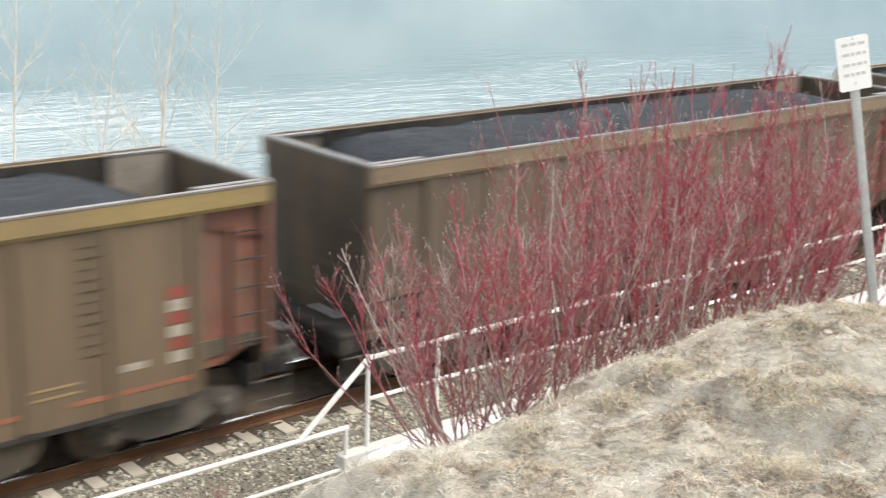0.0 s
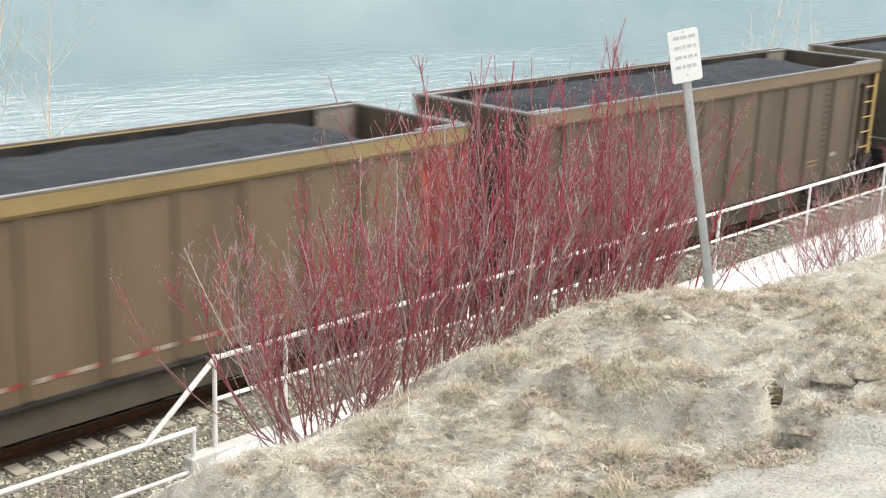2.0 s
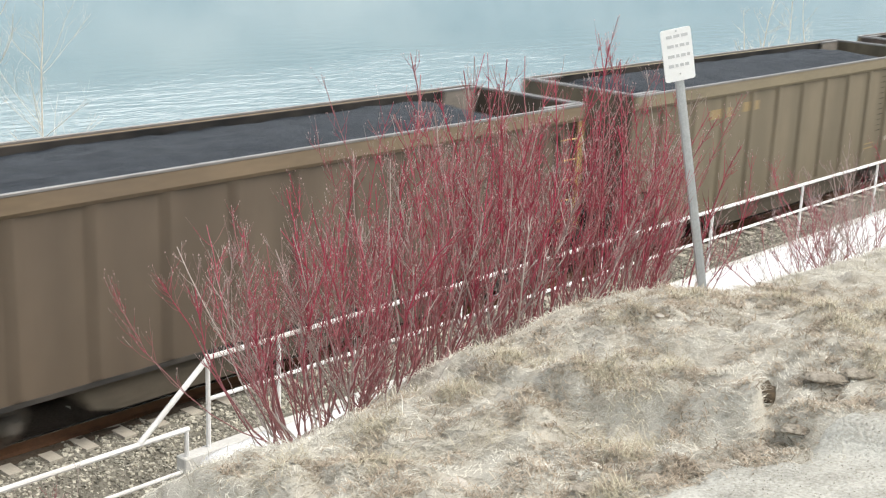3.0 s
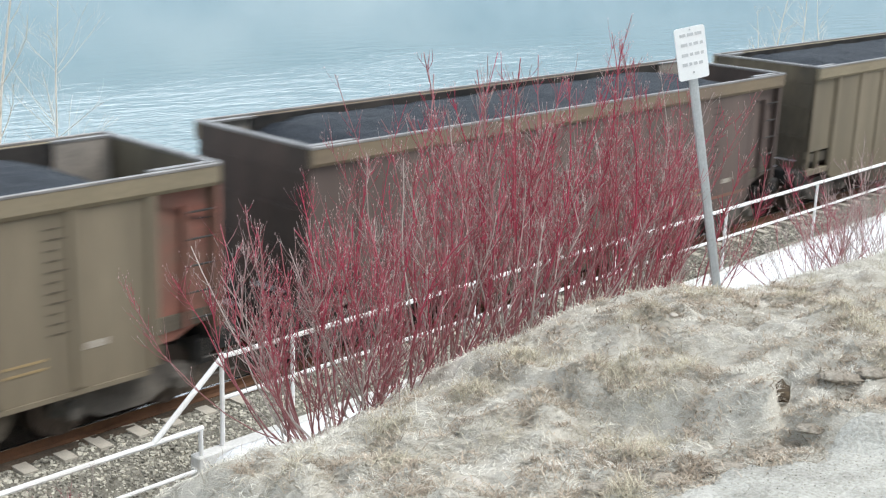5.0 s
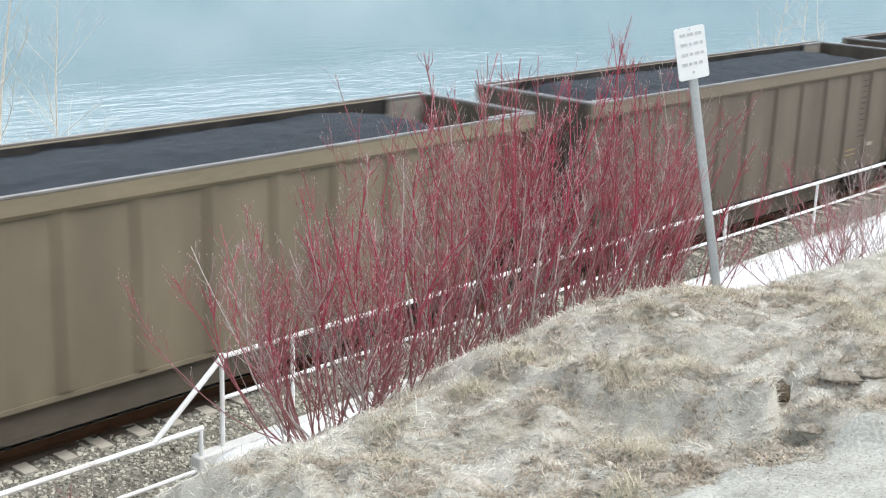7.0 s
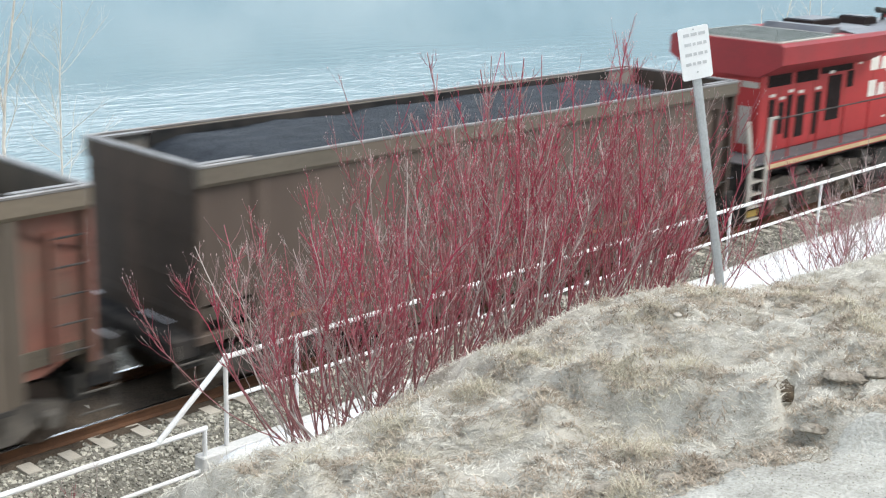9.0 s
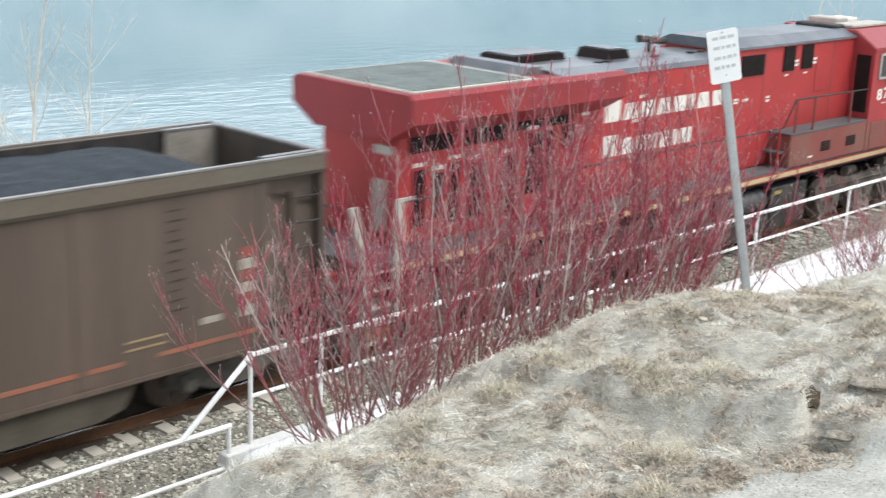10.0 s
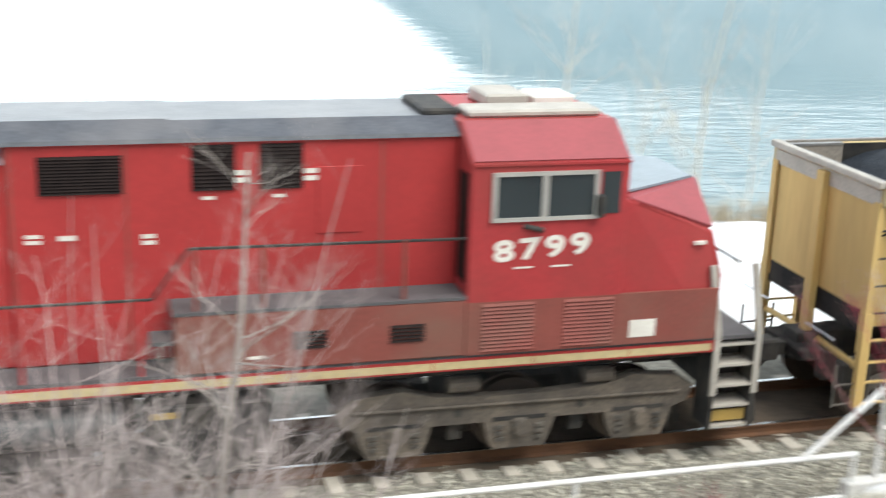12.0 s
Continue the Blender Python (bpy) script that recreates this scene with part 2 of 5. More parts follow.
M["dust_black"] = mat("coal_dusted_steel", (0.030, 0.029, 0.028), (0.016, 0.016, 0.017), spec=0.15, rough=0.9, scale=3, fine=20, bump=0.1, dirt=(0.12, 0.10, 0.085), dirt_amount=0.4)
car_paint("yellow", (0.95, 0.66, 0.25), (0.80, 0.53, 0.19), (0.66, 0.55, 0.33))

M["fines"] = mat("coal_dusted_fines", (0.135, 0.105, 0.078), (0.070, 0.056, 0.044), rough=0.95, scale=3, fine=30, bump=0.8, spec=0.1, dist=0.03)
M["loco_truck"] = mat("dust_caked_truck", (0.195, 0.160, 0.125), (0.095, 0.080, 0.066), rough=0.9, scale=3, fine=24, bump=0.3, dirt=(0.055, 0.050, 0.046), dirt_amount=0.65)
# radiator housing: locomotive red darkened, its shade put into the paint
M["housing_red"] = mat("shaded_housing_red", (0.335, 0.036, 0.040), (0.265, 0.034, 0.038), spec=0.3, rough=0.55, scale=1.2, fine=14, bump=0.05, dirt=(0.20, 0.04, 0.04), dirt_amount=0.6)
# distance haze is mixed into the pale blue colours of rock and snow
M["mountain"] = mat("hazed_mountain_side", (0.335, 0.41, 0.445), (0.255, 0.33, 0.37), rough=1.0, scale=0.006, fine=0.03, bump=0, dirt=(0.50, 0.55, 0.56), dirt_amount=0.5, spec=0.0)

# lake water
water_mat = bpy.data.materials.new("lake_water")
water_mat.use_nodes = True
n, l = water_mat.node_tree.nodes, water_mat.node_tree.links
p = n["Principled BSDF"]
p.inputs["Base Color"].default_value, p.inputs["Roughness"].default_value, p.inputs["IOR"].default_value = (0.095, 0.162, 0.175, 1), 0.04, 1.33
co, mp = n.new("ShaderNodeTexCoord"), n.new("ShaderNodeMapping")
mp.inputs["Scale"].default_value = (0.55, 1.4, 1)
mp.inputs["Rotation"].default_value = (0, 0, radians(24))
l.new(co.outputs["Object"], mp.inputs[0])
w1, w2, w3 = (n.new("ShaderNodeTexNoise") for _ in range(3))
for q, s in ((w1, 0.75), (w2, 2.6), (w3, 0.05)):
    q.inputs["Scale"].default_value, q.inputs["Detail"].default_value = s, 3
    l.new(mp.outputs[0], q.inputs["Vector"])
calm = n.new("ShaderNodeMapRange")
calm.inputs[1].default_value, calm.inputs[2].default_value, calm.inputs[3].default_value, calm.inputs[4].default_value = 0.38, 0.62, 0.35, 1.0
l.new(w3.outputs[0], calm.inputs[0])
# the breeze ruffles a belt along the shore, farther out the lake lies calm
where = n.new("ShaderNodeSeparateXYZ")
l.new(co.outputs["Object"], where.inputs[0])
belt = n.new("ShaderNodeMapRange")
belt.interpolation_type = "SMOOTHSTEP"
belt.inputs[1].default_value, belt.inputs[2].default_value, belt.inputs[3].default_value, belt.inputs[4].default_value = 22, 43, 1.0, 0.05
l.new(where.outputs[1], belt.inputs[0])
ruffle = n.new("ShaderNodeMath")
ruffle.operation = "MULTIPLY"
l.new(calm.outputs[0], ruffle.inputs[0])
l.new(belt.outputs[0], ruffle.inputs[1])
sm = n.new("ShaderNodeMath")
sm.operation = "MULTIPLY_ADD"
sm.inputs[1].default_value = 0.35
l.new(w2.outputs[0], sm.inputs[0])
l.new(w1.outputs[0], sm.inputs[2])
bp = n.new("ShaderNodeBump")
bp.inputs["Distance"].default_value = 0.15
l.new(sm.outputs[0], bp.inputs["Height"])
l.new(ruffle.outputs[0], bp.inputs["Strength"])
l.new(bp.outputs[0], p.inputs["Normal"])
M["water"] = water_mat


# ---- mesh helpers ----
def link_mesh(name, me, material, parent=None, label="", smooth=False):
    me.materials.append(material)
    ob = new(name, me)
    if parent is not None:
        ob.parent = parent
    if smooth:
        for f in me.polygons:
            f.use_smooth = True
    return tagged(ob, label)


def part(name, bm, material, parent=None, label="", smooth=False):
    me = bpy.data.meshes.new(name)
    bmesh.ops.recalc_face_normals(bm, faces=bm.faces)
    bm.to_mesh(me)
    bm.free()
    return link_mesh(name, me, material, parent, label, smooth)


def box(bm, x0, x1, y0, y1, z0, z1, bevel=0.0):
    m = Matrix.LocRotScale(((x0 + x1) / 2, (y0 + y1) / 2, (z0 + z1) / 2), None, (abs(x1 - x0), abs(y1 - y0), abs(z1 - z0)))
    r = bmesh.ops.create_cube(bm, size=1, matrix=m)
    if bevel:
        es = list({e for v in r["verts"] for e in v.link_edges})
        bmesh.ops.bevel(bm, geom=es, offset=bevel, segments=1, affect="EDGES", profile=0.5)
    return bm


def prism(bm, poly, axis, a, b):
    """A polygon (two coordinates a corner) pushed from a to b along x, y or z."""
    def at(u, v, w):
        return {"x": (w, u, v), "y": (u, w, v), "z": (u, v, w)}[axis]
    lo, hi = [bm.verts.new(at(u, v, a)) for u, v in poly], [bm.verts.new(at(u, v, b)) for u, v in poly]
    bm.faces.new(lo)
    bm.faces.new(hi[::-1])
    for i in range(len(poly)):
        j = (i + 1) % len(poly)
        bm.faces.new((lo[i], lo[j], hi[j], hi[i]))
    return bm


def rod(bm, a, b, r, n=8, r2=None):
    a, b = Vector(a), Vector(b)
    q = (b - a).to_track_quat("Z", "Y").to_matrix().to_4x4()
    m = Matrix.Translation((a + b) / 2) @ q
    bmesh.ops.create_cone(bm, cap_ends=True, segments=n, radius1=r, radius2=r if r2 is None else r2, depth=(b - a).length, matrix=m)
    return bm


def B():
    return bmesh.new()


def boxed(name, dims, material, parent=None, label="", bevel=0.0):
    return part(name, box(B(), *dims, bevel), material, parent, label)


class Tubes:
    """Many thin tapered tubes gathered into one mesh."""
    def __init__(self):
        self.v, self.f = [], []

    def add(self, pts, radii, n=4):
        base = len(self.v)
        k = len(pts)
        for i, pt in enumerate(pts):
            d = (pts[min(i + 1, k - 1)] - pts[max(i - 1, 0)]).normalized()
            s = d.cross(Vector((0.31, 0.87, 0.38))).normalized()
            t = d.cross(s)
            for j in range(n):
                a = 2 * math.pi * j / n
                self.v.append(pt + (s * math.cos(a) + t * math.sin(a)) * radii[i])
        for i in range(k - 1):
            for j in range(n):
                a, b = base + i * n + j, base + i * n + (j + 1) % n
                self.f.append((a, b, b + n, a + n))
        self.f.append(tuple(base + (k - 1) * n + j for j in range(n)))

    def mesh(self, name):
        me = bpy.data.meshes.new(name)
        me.from_pydata([tuple(v) for v in self.v], [], self.f)
        return me


def blades(name, roots, length, width, lean, rng, lift=0.35, flow=None):
    """Grass blades, each a bent strip of two quads, from an array of roots."""
    k = len(roots)
    a = rng.uniform(0, 2 * np.pi, k) if flow is None else flow + rng.normal(0, 0.8, k)
    ln = rng.uniform(*length, k)
    up = rng.uniform(*lift, k) if isinstance(lift, tuple) else np.full(k, lift)
    flat = np.stack([np.cos(a), np.sin(a), np.zeros(k)], 1) + np.array(lean)
    flat /= np.linalg.norm(flat, axis=1)[:, None] + 1e-9
    side = np.stack([-flat[:, 1], flat[:, 0], np.zeros(k)], 1)
    w = rng.uniform(*width, k)[:, None]
    z = np.array([0, 0, 1.0])
    p0 = roots
    p1 = roots + flat * (ln * 0.5)[:, None] + z * (ln * up)[:, None]
    p2 = roots + flat * ln[:, None] + z * (ln * up * 1.1 - ln * 0.12)[:, None]
    v = np.stack([p0 - side * w, p0 + side * w, p1 - side * w * 0.8, p1 + side * w * 0.8, p2 - side * w * 0.2, p2 + side * w * 0.2], 1).reshape(-1, 3)
    i = np.arange(k)[:, None] * 6
    f = np.concatenate([i + np.array([0, 1, 3, 2]), i + np.array([2, 3, 5, 4])], 0)
    me = bpy.data.meshes.new(name)
    me.from_pydata(v.tolist(), [], f.tolist())
    return me


# ---- the lie of the land ----
CREST_X = [-60, -20, -2, 0, 3, 4.35, 4.82, 5.04, 5.55, 6.0, 6.5, 7.0, 7.5, 7.7, 8.2, 9.0, 9.8, 10.9, 11.9, 13.0, 14.4, 15.8, 25, 60]
CREST_Z = [1.6, 2.0, 2.4, 2.5, 2.5, 2.6, 3.28, 3.62, 3.62, 3.52, 3.58, 3.61, 3.63, 3.80, 3.77, 3.86, 3.88, 3.75, 3.48, 3.37, 3.27, 3.22, 3.1, 3.0]


def rough_noise(x, y, size, seed):
    return noise.noise(Vector((x / size, y / size, seed)))


def smooth_step(a, b, t):
    t = min(1, max(0, (t - a) / (b - a)))
    return t * t * (3 - 2 * t)


# tussocks of old grass: place, radius, height
TUSSOCKS = ((9.0, -10.17, 0.22, 0.10), (10.04, -10.08, 0.20, 0.11), (7.25, -9.76, 0.16, 0.09), (7.91, -9.73, 0.17, 0.10), (8.13, -11.10, 0.16, 0.06),
            (7.97, -10.61, 0.2, 0.06), (6.35, -9.71, 0.2, 0.08), (9.61, -11.9, 0.2, 0.08), (8.93, -12.44, 0.2, 0.08), (10.4, -11.3, 0.22, 0.09),
            (6.9, -11.6, 0.2, 0.08), (5.8, -10.4, 0.2, 0.07), (11.0, -10.6, 0.2, 0.08), (6.2, -12.0, 0.18, 0.07))


def path_edge(x, y):
    """Positive inside the bare gravel path."""
    u = min(10.0, max(4.5, x))
    return -(y + 12.55) - 0.5 * (u - 7.5) + 0.26 * rough_noise(x, y, 0.7, 51) + 0.12 * rough_noise(x, y, 0.2, 52)


def ground_z(x, y):
    zc = float(np.interp(x, CREST_X, CREST_Z))
    if y < -9.3:
        d = -9.3 - y
        r = math.hypot(x, y + 16.1)
        z = zc + 0.145 * d + 1.6 * math.exp(-(r / 3.0) ** 2)
        worn = 1 - 0.85 * smooth_step(-0.25, 0.35, path_edge(x, y))
        near = 1.0 if y > -20 else 0.0
        z += worn * min(1, d * 1.5) * (0.15 * rough_noise(x, y, 1.2, 3) + 0.17 * abs(rough_noise(x, y, 0.50, 5)) - 0.06)
        z += 0.07 * worn * rough_noise(x, y, 0.22, 7) + near * 0.03 * worn * rough_noise(x, y, 0.11, 8)
        # torn seams where the sod has slipped
        seam = abs(rough_noise(x, y * 1.5, 0.75, 9))
        z -= near * 0.075 * worn * min(1, d) * math.exp(-(seam / 0.055) ** 2) * smooth_step(-0.1, 0.25, rough_noise(x, y, 1.6, 10))
        if near and 5 < x < 12:
            for tx, ty, w, h in TUSSOCKS:
                q = ((x - tx) ** 2 + ((y - ty) * 1.3) ** 2) / (w * w)
                if q < 9:
                    z += h * math.exp(-q)
            # the lip of a slumped sod above a burrow
            a, c = (x - 7.95) * 0.86 + (y + 12.02) * 0.5, (x - 7.95) * -0.5 + (y + 12.02) * 0.86
            z += 0.21 * math.exp(-(a / 0.55) ** 4) * smooth_step(-0.03, 0.05, c) * math.exp(-(max(c, 0) / 0.55) ** 2)
            z -= 0.10 * math.exp(-(a / 0.60) ** 4) * math.exp(-((c + 0.09) / 0.09) ** 2)
            z -= 0.16 * math.exp(-((x - 8.46) / 0.13) ** 2 - ((y + 11.78) / 0.09) ** 2)
        if y < -40:
            z += (-40 - y) * 0.02
        return z
    shelf = 0.10 + 0.64 * smooth_step(8.3, 8.9, x)
    z = max(zc - 0.70 * (y + 9.3), shelf) + 0.04 * rough_noise(x, y, 0.5, 2)
    if y > -4.25:
        z = z + (-0.75 - z) * smooth_step(-4.25, -3.55, y)
    if y > 3:
        z = -0.75 - 0.045 * (y - 3) + 0.10 * rough_noise(x, y, 2.2, 4)
    if y > 14.3:
        z -= 0.5 * (min(y, 22) - 14.3)
    if y > 1500:
        z += (y - 1500) * 0.06
    return z


def steps(*runs):
    out = []
    for a, b, s in runs:
        out += list(np.arange(a, b, s))
    return out


def sheet(name, xs, ys, zf, material, kind="structure", smooth=True):
    verts = [(x, y, zf(x, y)) for y in ys for x in xs]
    nx = len(xs)
    faces = [(j * nx + i, j * nx + i + 1, (j + 1) * nx + i + 1, (j + 1) * nx + i) for j in range(len(ys) - 1) for i in range(nx - 1)]
    me = bpy.data.meshes.new(name)
    me.from_pydata(verts, [], faces)
    return tagged(link_mesh(name, me, material, smooth=smooth), kind=kind)


GX = [-3000, -1000, -300, -100, -50, -30] + steps((-20, 2, 0.5), (2, 4.5, 0.1), (4.5, 12, 0.055), (12, 17, 0.09), (17, 40, 0.5)) + [42, 60, 90, 150, 300, 1000, 3000]
GY = [-600, -200, -80, -45, -30, -24] + steps((-20, -15, 0.14), (-15, -13.4, 0.08), (-13.4, -9.2, 0.05), (-9.2, -3.4, 0.3), (-3.4, 24, 0.8)) + [25, 40, 100, 400, 1500, 4000]
ground = tagged(sheet("ground", GX, GY, ground_z, M["straw_ground"]), "matted straw-coloured dead grass bank above the railway", "ground")
water = tagged(sheet("water", [-3000, -300, 0, 300, 3000], [13, 60, 300, 1000, 3500], lambda x, y: -1.5, M["water"]), "pale blue rippled lake reflecting a bright sky", "lake")

# the mountains round the lake, haze in their colour, which the calm water mirrors: bearing from +y towards +x, and the
# ridge's height in degrees
# the high ridge behind the eye is unseen, added to block low haze light
RIDGE_YAW = [-180, -120, -100, -70, -20, 2, 9, 13, 16, 19, 25, 30, 60, 100, 120, 180]
RIDGE_UP = [24, 24, 20, 9, 2.0, 0.8, 2.8, 5.5, 7.7, 9.7, 10.6, 11.4, 11.9, 18, 24, 24]


def mountains():
    verts, faces, k = [], [], 12
    yaws = np.arange(-180, 180.1, 1.0)
    for yaw in yaws:
        up = float(np.interp(yaw, RIDGE_YAW, RIDGE_UP)) + 0.35 * rough_noise(yaw, 0, 4, 71)
        for j in range(k):
            t = j / (k - 1)
            r = 1900 + 1300 * t
            z = -40 + (3200 * math.tan(radians(up)) + 40) * t + 50 * t * (1 - t) * rough_noise(yaw, j, 3, 72)
            verts.append((r * math.sin(radians(yaw)), r * math.cos(radians(yaw)), z))
    for i in range(len(yaws) - 1):
        faces += [(i * k + j, (i + 1) * k + j, (i + 1) * k + j + 1, i * k + j + 1) for j in range(k - 1)]
    me = bpy.data.meshes.new("backdrop")
    me.from_pydata(verts, [], faces)
    tagged(link_mesh("backdrop", me, M["mountain"], smooth=True), "blue snow-streaked mountains round the lake, haze painted in, ridge behind added to block light", "mountain", kind="structure")


mountains()

# ---- snow, path and ballast ----
def drift(name, xs, ys, inside, thick, label):
    """A sheet of old snow lying on the ground with a ragged, rounded edge."""
    def z(x, y):
        e = inside(x, y) + 0.35 * rough_noise(x, y, 0.9, 11) + 0.2 * rough_noise(x, y, 0.3, 12)
        return ground_z(x, y) + (min(thick, e * 0.25) if e > 0 else -0.08 + max(-0.1, e * 0.2)) + 0.015 * rough_noise(x, y, 0.25, 13)
    ob = sheet(name, xs, ys, z, M["snow"])
    return tagged(ob, label, "snow", kind="structure")


def shelf_snow(x, y):
    near = smooth_step(9.0, 16.5, x)
    return min(y + 5.3 + 1.6 * near, -3.98 - y) * 1.0 + (0.25 if x > 15 else 0.04 + 0.25 * rough_noise(x, 0, 1.2, 21))


drift("snow_drift", steps((8.7, 36, 0.14)), steps((-7.4, -3.9, 0.10)), shelf_snow, 0.10, "dirty white leftover snow along the foot of the fence")
drift("snow_bank", steps((-25, 70, 0.6)), steps((2.8, 15.0, 0.35)), lambda x, y: min((y - 3.2) * 1.2, (13.6 - y) * 0.9) + 0.35 + 0.5 * rough_noise(x, y, 3, 22), 0.14, "white snow on the lake shore beyond the track")


def ballast_z(x, y):
    a = abs(y)
    return -0.20 - 0.42 * smooth_step(1.75, 3.3, a) - (0.25 if a > 3.5 else 0) + 0.025 * rough_noise(x, y, 0.4, 31)


sheet("ballast", [-400, -100] + steps((-20, 40, 0.6)) + [45, 60, 100, 200, 500], steps((-3.9, 3.9, 0.26)), ballast_z, M["ballast_bed"])
tagged(bpy.data.objects["ballast"], "grey crushed stone ballast bed under the track", "ballast")


def fines():
    """Brown coal-dusted fines that fill the track between and beside the rails."""
    for y0, y1 in ((-1.02, -0.845), (-0.665, 0.665), (0.845, 1.02)):
        ob = sheet("ballast_fines", [-400, -100] + steps((-20, 40, 0.15)) + [41, 100, 500], list(np.linspace(y0, y1, 3 if y1 - y0 < 0.3 else 10)),
                   lambda x, y: -0.160 + 0.022 * rough_noise(x, y, 0.35, 33) - 0.03 * smooth_step(0.93, 1.02, abs(y)), M["fines"])
        tagged(ob, "dark brown coal-dusted fines between the rails", "ballast")


fines()


def stones():
    """Crushed stone, each an uneven block, scattered over the near shoulder."""
    rng = np.random.default_rng(4)
    k = 48000
    x, y = rng.uniform(-3, 30, k), -rng.uniform(0.45, 3.75, k)
    off = np.abs((x - 4.22 + 0.305) % 0.61 - 0.305)
    far = ((x > 22) & (rng.uniform(0, 1, k) < 0.4)) | ((off < 0.15) & (y > -1.33))
    x, y = x[~far], y[~far]
    k = len(x)
    z = np.array([ballast_z(a, b) for a, b in zip(x, y)])
    size = rng.uniform(0.011, 0.031, k)
    cube = np.array([[i, j, h] for i in (-1, 1) for j in (-1, 1) for h in (-1, 1)], float)
    pts = cube[None] * rng.uniform(0.55, 1.1, (k, 8, 3)) * size[:, None, None]
    a, b = rng.uniform(0, 6.28, k), rng.uniform(-0.7, 0.7, k)
    ca, sa, cb, sb = np.cos(a), np.sin(a), np.cos(b), np.sin(b)
    X, Y, Z = pts[..., 0], pts[..., 1], pts[..., 2]
    X, Z = X * cb[:, None] + Z * sb[:, None], -X * sb[:, None] + Z * cb[:, None]
    X, Y = X * ca[:, None] - Y * sa[:, None], X * sa[:, None] + Y * ca[:, None]
    v = np.stack([X + x[:, None], Y + y[:, None], Z + z[:, None]], -1).reshape(-1, 3)
    q = np.array([[0, 1, 3, 2], [4, 6, 7, 5], [0, 4, 5, 1], [2, 3, 7, 6], [0, 2, 6, 4], [1, 5, 7, 3]])
    f = (np.arange(k)[:, None, None] * 8 + q[None]).reshape(-1, 4)
    me = bpy.data.meshes.new("ballast_stones")
    me.from_pydata(v.tolist(), [], f.tolist())
    tagged(link_mesh("ballast_stones", me, M["stone"]), "loose grey crushed stones beside the rails", "gravel", kind="stuff")


stones()


# ---- the track ----
def track():
    top = tagged(new("railway_track"), "single railway track on pale concrete ties", "railway track", kind="structure")
    for s in (-1, 1):
        y = 0.755 * s
        prof = [(y - 0.075, -0.17), (y + 0.075, -0.17), (y + 0.075, -0.155), (y + 0.012, -0.135), (y + 0.010, -0.045), (y + 0.036, -0.035), (y + 0.036, -0.006),
                (y - 0.036, -0.006), (y - 0.036, -0.035), (y - 0.010, -0.045), (y - 0.012, -0.135), (y - 0.075, -0.155)]
        r = part("rail", prism(B(), prof, "x", -400, 500), M["rail_side"], top, "rusty steel rail")
        part("running_surface", box(B(), -400, 500, y - 0.03, y + 0.03, -0.006, 0.0), M["rail_top"], r, "polished rail head")
    bm = B()
    prism(bm, [(-0.13, -0.36), (0.13, -0.36), (0.105, -0.17), (-0.105, -0.17)], "y", -1.29, 1.29)
    tie = part("tie", bm, M["concrete"], top)
    tie.location.x = 4.22 - 0.61 * 24
    for i in range(1, 110):
        o = new("tie", tie.data)
        o.parent = top
        o.location = (4.22 + 0.61 * (i - 24) + random.uniform(-0.02, 0.02), random.uniform(-0.02, 0.02), random.uniform(-0.008, 0.005))
        o.rotation_euler.z = random.uniform(-0.012, 0.012)


track()


# ---- retaining wall and fences ----
def retaining_wall():
    top = tagged(new("retaining_wall"), "low concrete retaining wall carrying the white fence", "retaining wall", kind="structure")
    x = 8.62
    i = 0
    while x < 70:
        boxed("wall_panel", (x, x + 3.49, -4.12 + 0.006 * (i % 2), -3.93 + 0.006 * (i % 2), -0.8, 0.76), M["wall"], top, bevel=0.015)
        x, i = x + 3.5, i + 1


def fence_post(top, x, y, z0, z1):
    part("post", rod(B(), (x, y, z0), (x, y, z1), 0.030, 8), M["white_paint"], top)


def fences():
    y = -4.0
    up = tagged(new("pipe_fence"), "white painted steel pipe fence on the retaining wall", "fence")
    for x in [9.07] + [10.21 + 3.53 * i for i in range(14)]:
        fence_post(up, x, y, 0.60, 1.95)
    part("top_rail", rod(B(), (9.04, y, 1.95), (58, y, 2.02), 0.034, 8), M["white_paint"], up)
    part("middle_rail", rod(B(), (9.07, y, 1.40), (58, y, 1.47), 0.028, 8), M["white_paint"], up)
    part("sloping_rail", rod(B(), (9.07, y, 1.94), (8.02, y - 0.05, 1.13), 0.036, 8), M["white_paint"], up)
    part("corner_cap", rod(B(), (9.07, y, 1.91), (9.07, y, 1.99), 0.040, 8), M["white_paint"], up)
    low = tagged(new("pipe_fence"), "white painted steel pipe fence on lower ground beside the ballast", "fence")
    for i in range(7):
        fence_post(low, 8.70 - 3.55 * i, y - 0.05, -0.25, 1.13)
    part("top_rail", rod(B(), (8.73, y - 0.05, 1.12), (-14, y - 0.05, 1.20), 0.034, 8), M["white_paint"], low)
    part("middle_rail", rod(B(), (8.70, y - 0.05, 0.57), (-14, y - 0.05, 0.62), 0.028, 8), M["white_paint"], low)


retaining_wall()
fences()


